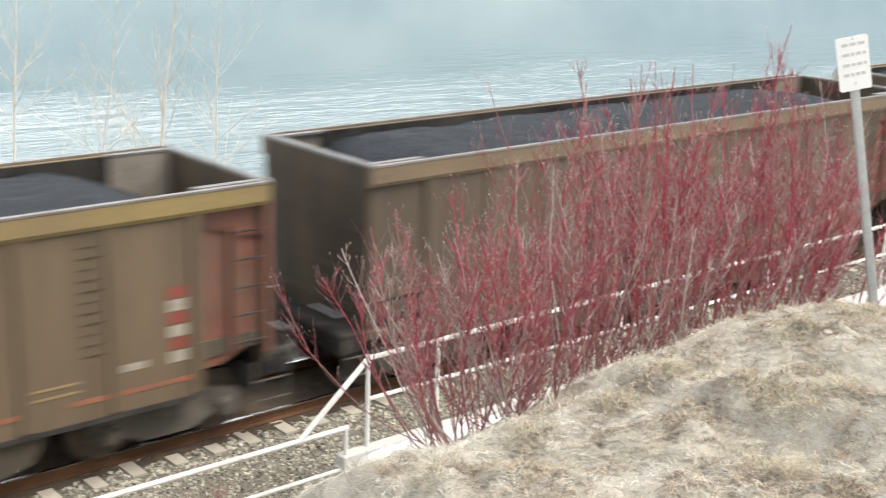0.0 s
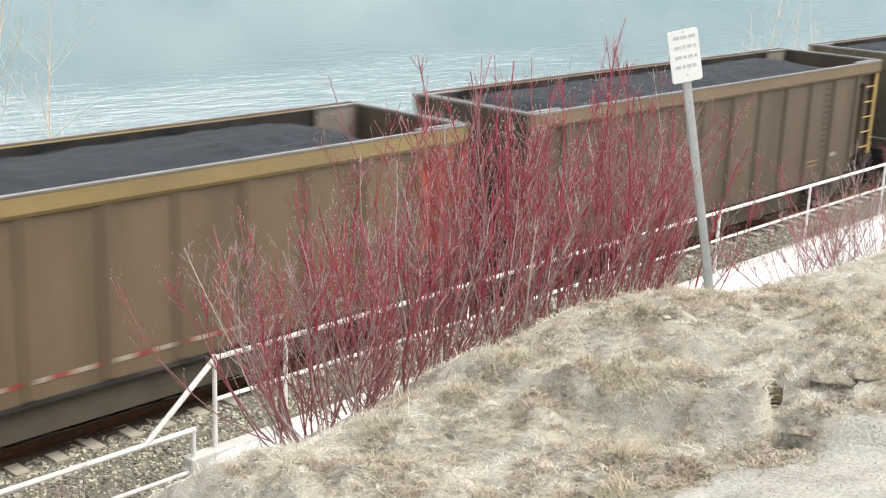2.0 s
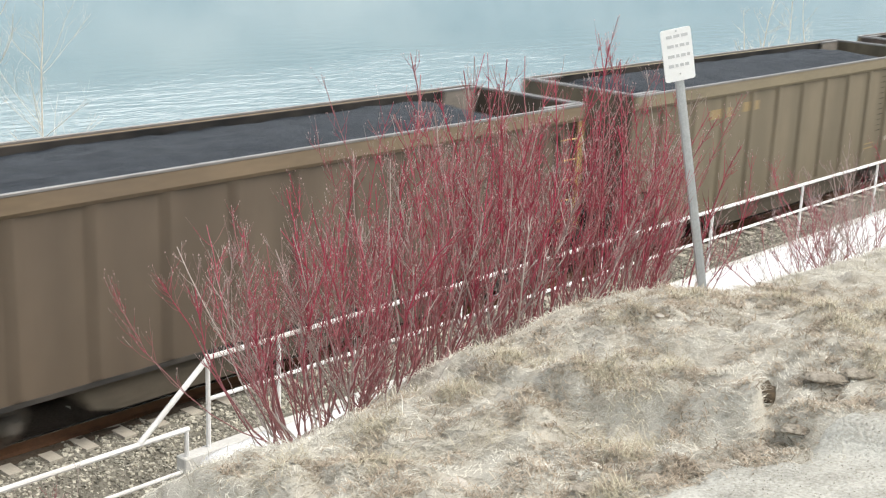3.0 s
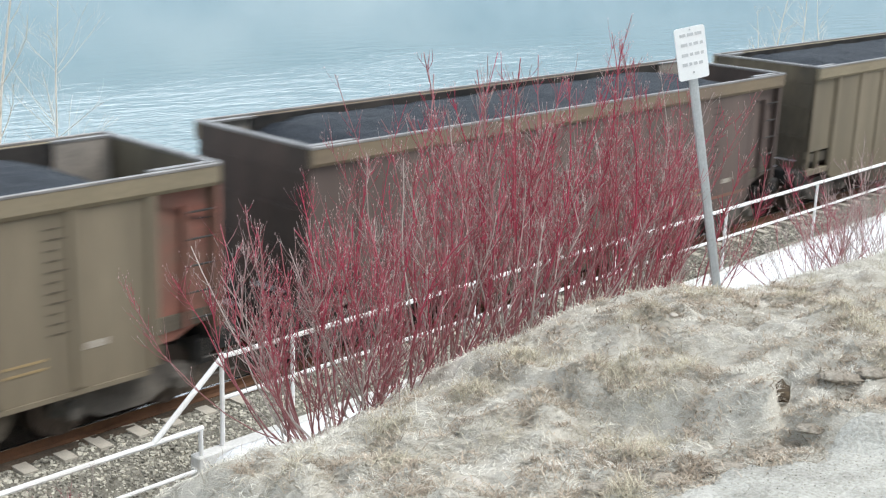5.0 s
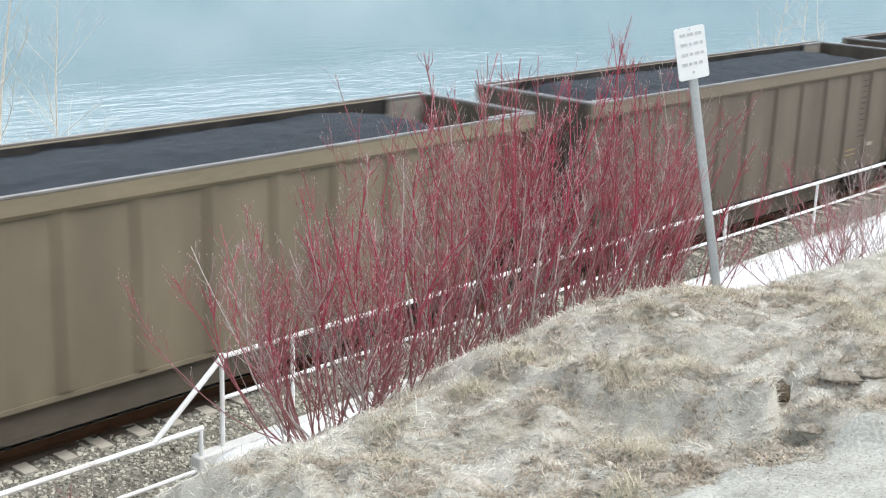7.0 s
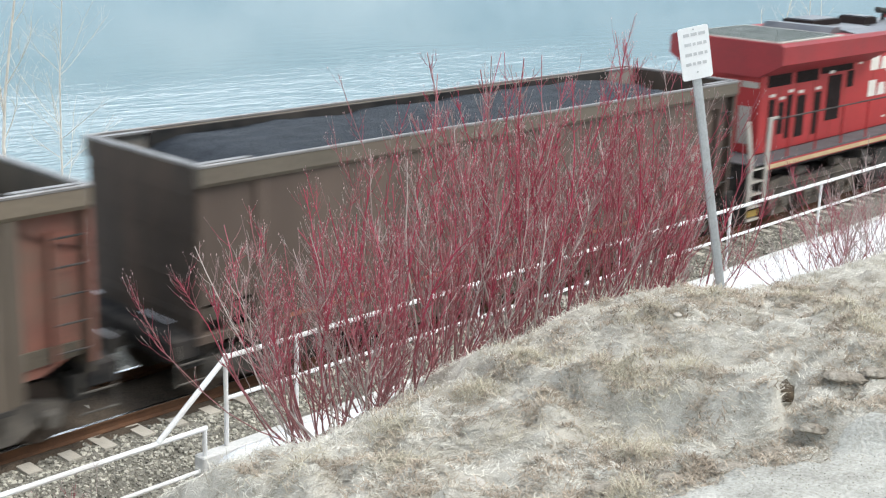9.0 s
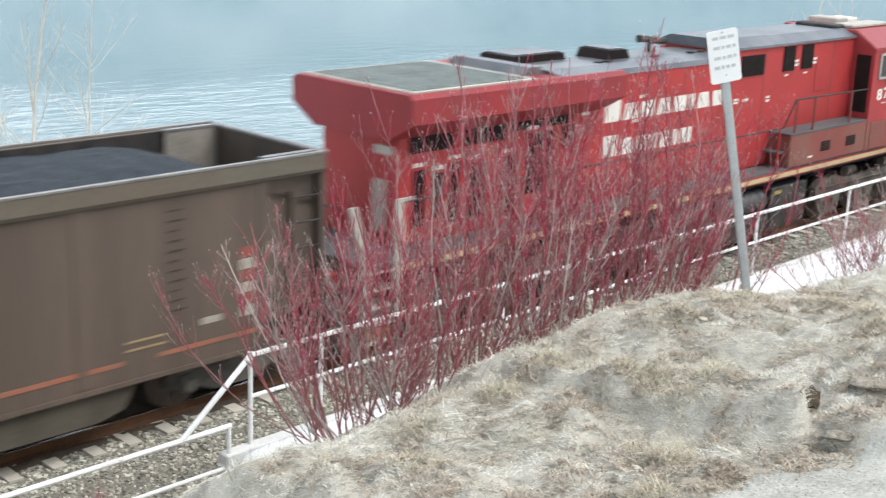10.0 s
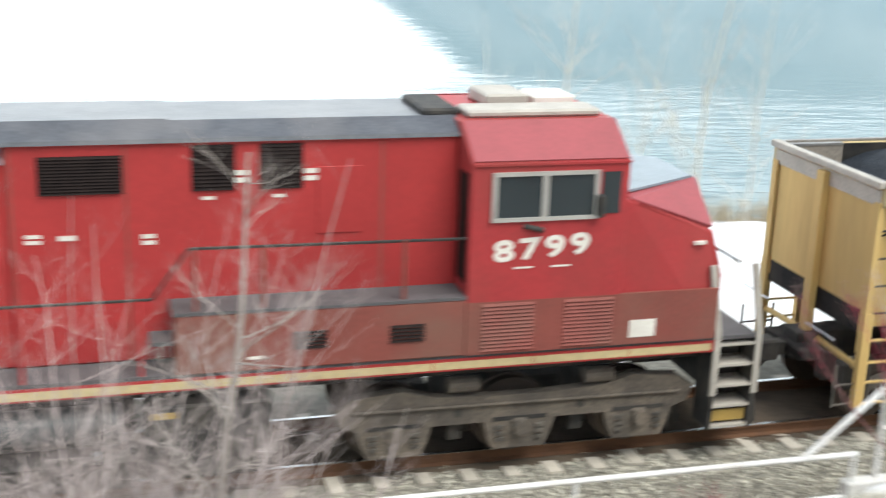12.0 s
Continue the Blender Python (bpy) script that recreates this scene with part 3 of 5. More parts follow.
def sign():
    base = Vector((11.35, -9.5, 3.62))
    top = tagged(new("warning_sign"), "leaning white notice sign on a galvanised steel post", "sign")
    top.matrix_basis = Matrix.Translation(base) @ Matrix.Rotation(radians(-11.2), 4, Vector((0.731, 0.682, 0))) @ pose(0, 0, 0, 0, 0, -30)
    bm = B()
    prism(bm, [(-0.045, 0), (-0.045, 0.028), (-0.020, 0.028), (-0.012, 0.008), (0.012, 0.008), (0.020, 0.028), (0.045, 0.028), (0.045, 0), (0.020, -0.006), (-0.020, -0.006)], "z", -0.3, 2.80)
    part("post", bm, M["galvanised"], top, "perforated galvanised channel post")
    bm = box(B(), -0.165, 0.165, -0.022, -0.010, 2.29, 2.81)
    es = [e for e in bm.edges if abs(e.verts[0].co.y - e.verts[1].co.y) > 0.005]
    bmesh.ops.bevel(bm, geom=es, offset=0.028, segments=4, affect="EDGES", profile=0.5, clamp_overlap=True)
    plate = part("plate", bm, M["sign_white"], top, "white rounded sign plate")
    rng = random.Random(5)
    for row, z in enumerate((2.735, 2.64, 2.54, 2.445)):
        x = -0.125 + 0.02 * rng.random()
        while x < 0.10:
            w = rng.uniform(0.03, 0.075)
            boxed("text_bar", (x, min(x + w, 0.13), -0.0245, -0.022, z - 0.015, z + 0.015), M["sign_ink"], plate)
            x += w + 0.018
    for z in (2.36, 2.785):
        part("bolt", rod(B(), (0, -0.030, z), (0, -0.02, z), 0.009, 6), M["galvanised"], plate)


sign()


# ---- coal cars ----
LEAD, TRAIL = 0.87, 15.26


def truck(parent, x, base, wheels, radius, label):
    """One truck with its side frames and keyed wheelsets; the empty is its part."""
    bm = B()
    half = base / 2 * (wheels - 1)
    for s in (-1, 1):
        y = 1.02 * s
        if wheels == 2:
            poly = [(-half - 0.28, 0.40), (-half - 0.28, 0.62), (-0.45, 0.80), (0.45, 0.80), (half + 0.28, 0.62), (half + 0.28, 0.40), (half - 0.12, 0.40), (0.35, 0.22), (-0.35, 0.22), (-half + 0.12, 0.40)]
        else:
            y = 1.14 * s
            poly = [(-half - 0.72, 0.70), (-half - 0.80, 0.92), (-half - 0.55, 1.08), (-half + 0.10, 1.14), (-half + 0.55, 1.02), (-0.35, 0.98), (0.35, 0.98), (half - 0.55, 1.02), (half - 0.10, 1.14), (half + 0.55, 1.08), (half + 0.80, 0.92), (half + 0.72, 0.70)]
            for c in (half, 0.0, -half):
                poly += [(c + 0.50, 0.62), (c + 0.44, 0.40), (c + 0.36, 0.22), (c - 0.36, 0.22), (c - 0.44, 0.40), (c - 0.50, 0.62)]
        prism(bm, poly, "y", y - 0.09, y + 0.09)
        if wheels == 2:
            for i in (-0.2, 0, 0.2):
                rod(bm, (i, y + 0.02 * s, 0.28), (i, y + 0.02 * s, 0.66), 0.085, 8)
    box(bm, -0.22, 0.22, -1.05, 1.05, 0.50, 0.80)
    iron = M["truck_iron" if wheels == 2 else "loco_truck"]
    t = part("truck", bm, iron, parent, label)
    t.location.x = x
    for i in range(wheels):
        wx = (i - (wheels - 1) / 2) * base
        for s in (-1, 1):
            bm = B()
            r = 0.13
            out = 0.0 if wheels == 2 else 0.05
            box(bm, wx - r, wx + r, 1.06 * s, (1.22 + out) * s, radius - r, radius + r, 0.05)
            rod(bm, (wx, 1.18 * s, radius), (wx, (1.30 + out) * s, radius), r * 0.75, 12)
            part("axle_box", bm, iron, t)
        bm = B()
        for s in (-1, 1):
            rod(bm, (0, 0.715 * s, 0), (0, 0.85 * s, 0), radius, 24)
            rod(bm, (0, 0.68 * s, 0), (0, 0.715 * s, 0), radius + 0.028, 24)
            rod(bm, (0, 0.85 * s, 0), (0, 0.87 * s, 0), radius * 0.35, 12)
            for h in range(3):
                a = h * 2.094
                box(bm, radius * 0.6 * math.cos(a) - 0.05, radius * 0.6 * math.cos(a) + 0.05, 0.84 * s, 0.862 * s, radius * 0.6 * math.sin(a) - 0.05, radius * 0.6 * math.sin(a) + 0.05)
        rod(bm, (0, -1.1, 0), (0, 1.1, 0), 0.085, 10)
        w = part("wheelset", bm, M["wheel"], t)
        w.location = (wx, 0, radius)
        WHEELS.append((w, wx, radius))
    return t


WHEELS = []


def coupler(parent, x, s, k=1.0):
    bm = B()
    box(bm, x, x + 0.55 * k * s, -0.10, 0.10, 0.78, 0.98)
    box(bm, x + 0.55 * k * s, x + 0.86 * k * s, -0.17, 0.17, 0.72, 1.04, 0.03)
    rod(bm, (x + 0.1 * s, 0.35, 0.75), (x + 0.75 * k * s, 0.25, 0.50), 0.03, 6)
    part("coupler", bm, M["iron"], parent)


def coal_car(paint, label, stripe="orange", end_paint=None, marks="bars", ribs=True, seed=0, yellow_post=False, empty=False, hopper=False):
    rng = random.Random(seed)
    car = tagged(new("coal_car"), label, "coal car", "coal cars of the train")
    body, chord = M[paint], M[paint + "_chord"]
    endp = M[end_paint] if end_paint else body
    # floor tub and centre sill
    bm = B()
    if hopper:
        prism(bm, [(LEAD + 0.10, 1.95), (LEAD + 0.10, 2.05), (TRAIL - 0.15, 2.05), (TRAIL - 0.15, 1.35), (TRAIL - 3.0, 1.20), (TRAIL - 3.9, 0.32), (LEAD + 3.9, 0.32), (LEAD + 2.9, 1.0)], "y", -1.24, 1.24)
    else:
        prism(bm, [(LEAD + 0.15, 1.35), (LEAD + 0.15, 1.55), (TRAIL - 0.15, 1.55), (TRAIL - 0.15, 1.35), (TRAIL - 3.0, 1.20), (TRAIL - 3.5, 0.42), (TRAIL - 3.9, 0.32), (LEAD + 3.9, 0.32), (LEAD + 3.5, 0.42), (LEAD + 3.0, 1.20)], "y", -1.34, 1.34)
    part("tub", bm, M["tub_grime"], car, "coal-dusted bathtub floor")
    part("centre_sill", box(B(), LEAD - 0.3, TRAIL + 0.3, -0.20, 0.20, 0.72, 1.15), M["iron"], car)
    for s in (-1, 1):
        bm = B()
        # long side sheet with its sloped lower corners
        poly = [(LEAD + 1.05, 1.15), (LEAD + 1.05, 3.42), (TRAIL - 1.05, 3.42), (TRAIL - 1.05, 1.15), (TRAIL - 1.25, 0.86), (LEAD + 1.25, 0.86)]
        prism(bm, poly, "y", 1.43 * s, 1.37 * s)
        side = part("side_sheet", bm, body, car)
        part("lower_flange", box(B(), LEAD + 1.25, TRAIL - 1.25, 1.36 * s, 1.45 * s, 0.80, 0.87), M["iron"] if rng.random() < 0.3 else body, side)
        n = 11 if ribs else 5
        for i in range(n):
            x = LEAD + 1.15 + (TRAIL - LEAD - 2.3) * i / (n - 1)
            d = 0.060 if ribs else 0.022
            bm = B()
            prism(bm, [(x - 0.09, 1.43 * s), (x - 0.06, (1.43 + d) * s), (x + 0.06, (1.43 + d) * s), (x + 0.09, 1.43 * s)], "z", 0.92, 3.40)
            part("side_post", bm, body, side)
        bm = B()
        prism(bm, [(1.36 * s, 3.40), (1.47 * s, 3.40), (1.51 * s, 3.46), (1.51 * s, 3.69), (1.36 * s, 3.69)], "x", LEAD, TRAIL)
        c = part("top_chord", bm, chord, car)
        part("top_edge", box(B(), LEAD, TRAIL, 1.455 * s, 1.52 * s, 3.69, 3.735, 0.008), M["cap"], c, "worn bright top edge")
        # coal-dusted lining
        part("lining", box(B(), LEAD + 1.0, TRAIL - 1.0, 1.325 * s, 1.36 * s, 1.6, 3.685), M["dust_black"], c, "coal-dusted inner face")
        # inset end bays with their ladders
        for a, b, e in ((LEAD, LEAD + 1.05, -1), (TRAIL - 1.05, TRAIL, 1)):
            bm = B()
            inset = 1.30 if e > 0 or hopper else 1.385
            if e < 0:
                prism(bm, [(a, 1.62), (a, 3.42), (b, 3.42), (b, 1.62)], "y", inset * s, (inset - 0.03) * s)
            else:
                prism(bm, [(a, 1.15), (a, 3.42), (b, 3.42), (b, 1.45), (a + 0.3, 1.15)], "y", inset * s, (inset - 0.03) * s)
            bay = part("end_bay", bm, endp if e > 0 else body, car)
            if e < 0 and not hopper:
                # open pocket below the bay: sill, two struts and a dark back plate
                part("pocket_sill", box(B(), a - 0.02, b, 1.27 * s, 1.42 * s, 1.02, 1.16, 0.01), body, bay)
                for u in (a + 0.04, a + 0.52):
                    part("pocket_strut", box(B(), u - 0.045, u + 0.045, 1.30 * s, 1.40 * s, 1.16, 1.63), body, bay)
                part("pocket_plate", box(B(), a + 0.02, b, 1.06 * s, 1.09 * s, 1.10, 1.66), M["iron"], bay)
            part("lining", box(B(), a + 0.07 if e < 0 else a, b if e < 0 else b - 0.07, (inset - 0.06) * s, (inset - 0.032) * s, 1.6, 3.685), M["bare_lining"], bay, "coal-dusted inner face")
            part("bay_cover", box(B(), a, b, 1.23 * s, 1.345 * s, 3.685, 3.72), M["cap"], bay)
            xe = a if e < 0 else b
            bm = box(B(), xe - 0.045, xe + 0.045, 1.30 * s, 1.44 * s, 1.25, 3.45)
            if e < 0 and not hopper:
                bm.free()
                continue
            part("corner_post", bm, M["yellow"] if (yellow_post and e > 0) else (endp if e > 0 else body), bay)
            for i in range(5):
                z = 1.45 + 0.40 * i
                part("ladder_rung", rod(B(), (xe, 1.40 * s, z), (xe - 0.55 * e, 1.40 * s, z), 0.016, 6), M["iron"] if not (yellow_post and e > 0) else M["yellow"], bay)
            part("ladder_rail", box(B(), xe - 0.58 * e, xe - 0.53 * e, 1.26 * s, 1.42 * s, 1.35, 3.15), endp if e > 0 else body, bay)
        # markings
        y0, y1 = (1.433 * s, 1.437 * s)
        if stripe:
            x = LEAD + 1.6
            while x < TRAIL - 2.6:
                w = 0.34 if stripe == "dash" else 1.9
                part("stripe", box(B(), x, x + w, y0, y1, 1.10, 1.17), M[{"orange": "stripe_orange", "faint": "rust_red"}.get(stripe, "red_mark")], side)
                if stripe == "dash":
                    part("stripe", box(B(), x + w, x + w + 0.33, y0, y1, 1.10, 1.17), M["white_mark"], side)
                x += 0.67 if stripe == "dash" else 2.45
        if marks == "squares":
            for i in range(6):
                part("reflector", box(B(), TRAIL - 1.55, TRAIL - 1.30, y0, y1, 1.40 + 0.18 * i, 1.56 + 0.18 * i), M["red_mark" if i % 2 else "white_mark"], side)
        part("stencil_bar", box(B(), TRAIL - 2.25, TRAIL - 1.90, y0, y1, 1.42, 1.52), M["white_mark"], side)
        if not hopper:
            # column of dark slots, drawn as flat bars in the darkened end paint
            for i in range(11):
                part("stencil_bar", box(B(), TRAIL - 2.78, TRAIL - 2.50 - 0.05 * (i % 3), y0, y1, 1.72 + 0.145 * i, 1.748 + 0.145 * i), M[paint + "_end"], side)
        for i, (x, z, w) in enumerate(((TRAIL - 3.5, 1.28, 0.65), (TRAIL - 3.5, 1.40, 0.65), (LEAD + 3.0, 2.9, 0.9), (LEAD + 4.4, 2.95, 0.7))):
            if i < 2 or (marks == "bars" and paint in ("brown", "olive")):
                part("stencil_bar", box(B(), x, x + w, y0, y1, z, z + (0.035 if i < 2 else 0.22)), M["ochre_mark"], side)
    for x0, x1, e in ((LEAD, LEAD + 0.07, -1), (TRAIL - 0.07, TRAIL, 1)):
        low = 1.86 if hopper and e < 0 else 1.08
        # end wall and its stiffeners carry their shade in the darkened paint
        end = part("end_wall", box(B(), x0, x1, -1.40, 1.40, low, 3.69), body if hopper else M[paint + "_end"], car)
        if hopper and e < 0:
            # open end: upright posts, dark slope sheet and a ladder frame at each corner
            part("end_post", box(B(), x0 - 0.12, x0, -0.13, 0.07, 0.95, 3.60, 0.012), body, end)
            part("end_band", box(B(), x0 - 0.022, x0, -1.39, 1.39, 3.40, 3.62), M["beige"], end, "worn bare band below the rim")
            part("end_rim", box(B(), x0 - 0.10, x0 + 0.02, -1.46, 1.46, 3.66, 3.76, 0.012), M["beige"], end, "pale bare-metal rim")
            part("slope_sheet", box(B(), x0 + 0.01, x0 + 0.10, -1.38, 1.38, 1.50, 1.855), M["dust_black"], end)
            for s in (-1, 1):
                part("corner_frame", box(B(), x0 - 0.05, x0 + 0.09, 1.34 * s, 1.45 * s, 0.45, 1.86), body, end)
                part("corner_frame", box(B(), x0 + 0.62, x0 + 0.72, 1.34 * s, 1.45 * s, 0.45, 1.2), body, end)
                for z in (0.5, 0.82, 1.12, 1.45):
                    part("ladder_rung", rod(B(), (x0, 1.42 * s, z), (x0 + 0.68, 1.42 * s, z), 0.022, 6), body, end)
                part("end_brace", rod(B(), (x0 + 0.05, 0.05 * s, 1.05), (x0 + 0.05, 1.36 * s, 1.0), 0.05, 8), body, end)
        part("end_cap", box(B(), x0 - 0.02, x1 + 0.03, -1.45, 1.45, 3.69, 3.74, 0.01), M["cap"], end, "worn bright top edge")
        xe = x0 if e < 0 else x1
        for z in () if hopper and e < 0 else (1.35, 1.9, 2.6, 3.2):
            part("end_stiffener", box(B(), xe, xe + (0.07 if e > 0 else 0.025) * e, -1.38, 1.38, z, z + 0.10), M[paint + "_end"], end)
        pw, pz = (0.55, 1.0) if hopper and e < 0 else (1.36, 1.16)
        plat = part("end_platform", box(B(), xe - 0.1 * e, xe + 0.42 * e, -pw, pw, 0.84, pz, 0.02), M["dust_black"], car)
        for s in (-1, 1):
            bm = B()
            for z in (0.48, 0.78):
                rod(bm, (xe + 0.35 * e, 1.36 * s, z), (xe - 0.2 * e, 1.36 * s, z), 0.018, 6)
            for dx in (0.35, -0.2):
                rod(bm, (xe + dx * e, 1.36 * s, 0.45), (xe + dx * e, 1.36 * s, 1.08), 0.018, 6)
            part("sill_step", bm, M["truck_iron"], plat, "worn sill step")
            part("grab_iron", rod(B(), (xe + 0.40 * e, 1.30 * s, 1.45), (xe + 0.40 * e, 0.55 * s, 1.45), 0.016, 6), M["bright_steel"], plat)
        if e > 0:
            bm = B()
            rod(bm, (xe + 0.16, -0.6, 1.9), (xe + 0.20, -0.6, 1.9), 0.27, 16)
            rod(bm, (xe, -0.6, 1.9), (xe + 0.2, -0.6, 1.9), 0.03, 6)
            part("brake_wheel", bm, M["bright_steel"], end)
            bm = B()
            rod(bm, (xe + 0.05, -0.9, 1.32), (xe + 0.05, -0.1, 1.32), 0.14, 10)
            box(bm, xe, xe + 0.3, 0.2, 0.7, 1.14, 1.5, 0.02)
            part("brake_cylinder", bm, M["truck_iron"], plat)
        coupler(car, xe, e)
        bm = B()
        for yy, z0, z1 in ((-0.55, 0.55, 1.0), (0.5, 0.5, 1.0), (-1.05, 0.60, 1.0)):
            box(bm, xe - 0.25 * e, xe + 0.10 * e, yy - 0.12, yy + 0.12, z0, z1, 0.02)
        rod(bm, (xe - 0.15 * e, -1.2, 0.70), (xe - 0.15 * e, 1.2, 0.62), 0.035, 6)
        rod(bm, (xe + 0.2 * e, 0.3, 0.85), (xe + 0.7 * e, 0.22, 0.42), 0.03, 6)
        part("brake_rigging", bm, M["iron"], plat)
    # load
    if not empty:
        xs, ys = np.linspace(LEAD + 0.06, TRAIL - 0.06, 60), np.linspace(-1.35, 1.35, 15)

        def load_z(x, y):
            ends = min(smooth_step(-0.4, 1.8, x - LEAD), smooth_step(-0.3, 2.3, TRAIL - x))
            return 2.85 + 0.72 * ends + 0.10 * ends * (1 - (y / 1.35) ** 2) + 0.05 * rough_noise(x, y, 1.3, seed) + 0.05 * rough_noise(x, y, 0.35, seed + 9)
        me = bpy.data.meshes.new("coal")
        me.from_pydata([(x, y, load_z(x, y)) for y in ys for x in xs], [], [(j * 60 + i, j * 60 + i + 1, (j + 1) * 60 + i + 1, (j + 1) * 60 + i) for j in range(14) for i in range(59)])
        link_mesh("coal_load", me, M["coal"], car, "levelled black coal load")
    for x in (LEAD + 1.45, TRAIL - 1.45):
        truck(car, x, 1.78, 2, 0.457, "dusty cast steel truck")
    return car


CARS = [
    (-1, dict(paint="brown", label="brown coal car with ochre top band and orange stripe", end_paint="rust_red", marks="squares", seed=1)),
    (0, dict(paint="umber", label="dark brown coal car with orange stripe and reflector squares", end_paint="rust_red", marks="squares", seed=2)),
    (1, dict(paint="brown", label="brown coal car with yellow band and orange end bay", stripe="dash", end_paint="orange", seed=3)),
    (2, dict(paint="umber", label="dark brown coal car with a yellow corner post", stripe=None, marks="none", yellow_post=True, seed=4)),
    (3, dict(paint="olive", label="olive grey ribbed coal car heaped with coal", stripe=None, end_paint="rust_red", seed=5)),
    (4, dict(paint="plum", label="dusky purple-brown coal car with faint orange stripe", stripe="faint", ribs=False, marks="none", seed=6)),
    (5, dict(paint="olive", label="dusty olive tan ribbed coal car heaped with coal", stripe=None, marks="none", end_paint="rust_red", seed=7)),
    (6, dict(paint="tan", label="tan brown ribbed coal car heaped with coal", stripe=None, end_paint="rust_red", seed=8)),
    (7, dict(paint="slate", label="dark slate-brown coal car with a thin orange stripe", marks="squares", ribs=False, stripe="orange", seed=9)),
]
TRAIN = []
for k, spec in CARS:
    TRAIN.append((coal_car(**spec), 10.11 + PITCH * k))
TRAIN.append((coal_car("yellow", "worn yellow coal car with rust stains", stripe=None, marks="none", yellow_post=True, hopper=True, seed=10), 140.33 + 20.35))


# ---- locomotive ----
def text_mesh(name, body, size, m, material, parent, depth=0.003, shear=0.0):
    cu = bpy.data.curves.new(name, "FONT")
    cu.body, cu.size, cu.extrude, cu.shear, cu.offset = body, size, depth, shear, 0.012 * size / 0.35
    cu.align_x, cu.space_character = "LEFT", 1.28
    tmp = bpy.data.objects.new(name, cu)
    scene.collection.objects.link(tmp)
    me = bpy.data.meshes.new_from_object(tmp.evaluated_get(bpy.context.evaluated_depsgraph_get()))
    bpy.data.objects.remove(tmp)
    ob = link_mesh(name, me, material, parent, "painted off-white road number")
    ob.matrix_basis = m
    return ob


def slats(parent, u0, u1, y, z0, z1, n, material, name="louvre_slat"):
    h = (z1 - z0) / n
    for i in range(n):
        z = z0 + h * i
        s = -1 if y < 0 else 1
        part(name, prism(B(), [(y, z + 0.1 * h), (y + 0.022 * s, z + 0.2 * h), (y + 0.004 * s, z + 0.85 * h), (y, z + 0.85 * h)], "x", u0, u1), material, parent)


def letter_row(parent, y, u0, u1, z0, z1, widths, big):
    """A row of plain white blocks in place of the painted railway name."""
    total = sum(widths) + 0.22 * (len(widths) - 1)
    k = (u1 - u0) / total
    u = u0
    for i, w in enumerate(widths):
        top = z1 + (big if i == 0 else 0)
        a, b = u, u + w * k
        slope = 0.16 * k if w > 1.05 and i else 0.0
        bm = prism(B(), [(a, z0), (b, z0), (b - slope, top), (a + slope, top)], "y", y - 0.003, y + 0.003)
        part("letter_block", bm, M["letter"], parent)
        u = b + 0.22 * k


def stair(parent, u0, u1, s, name):
    """Corner steps with their side plates, treads and hand rails."""
    bm = B()
    for u in (u0 - 0.05, u1):
        prism(bm, [(u, 0.34), (u + 0.05, 0.34), (u + 0.05, 1.70), (u, 1.70)], "y", 1.50 * s, 1.05 * s)
    box(bm, u0, u1, 1.05 * s, 1.09 * s, 0.34, 1.70)
    st = part(name, bm, M["iron"], parent, "black step well")
    for i in range(5):
        z = 0.36 + 0.30 * i
        tr = part("tread", box(B(), u0, u1, 1.10 * s, 1.50 * s, z, z + 0.035), M["beige"], st)
    part("riser_plate", box(B(), u0 + 0.02, u1 - 0.02, 1.42 * s, 1.44 * s, 0.44, 0.60), M["step_yellow"], st)


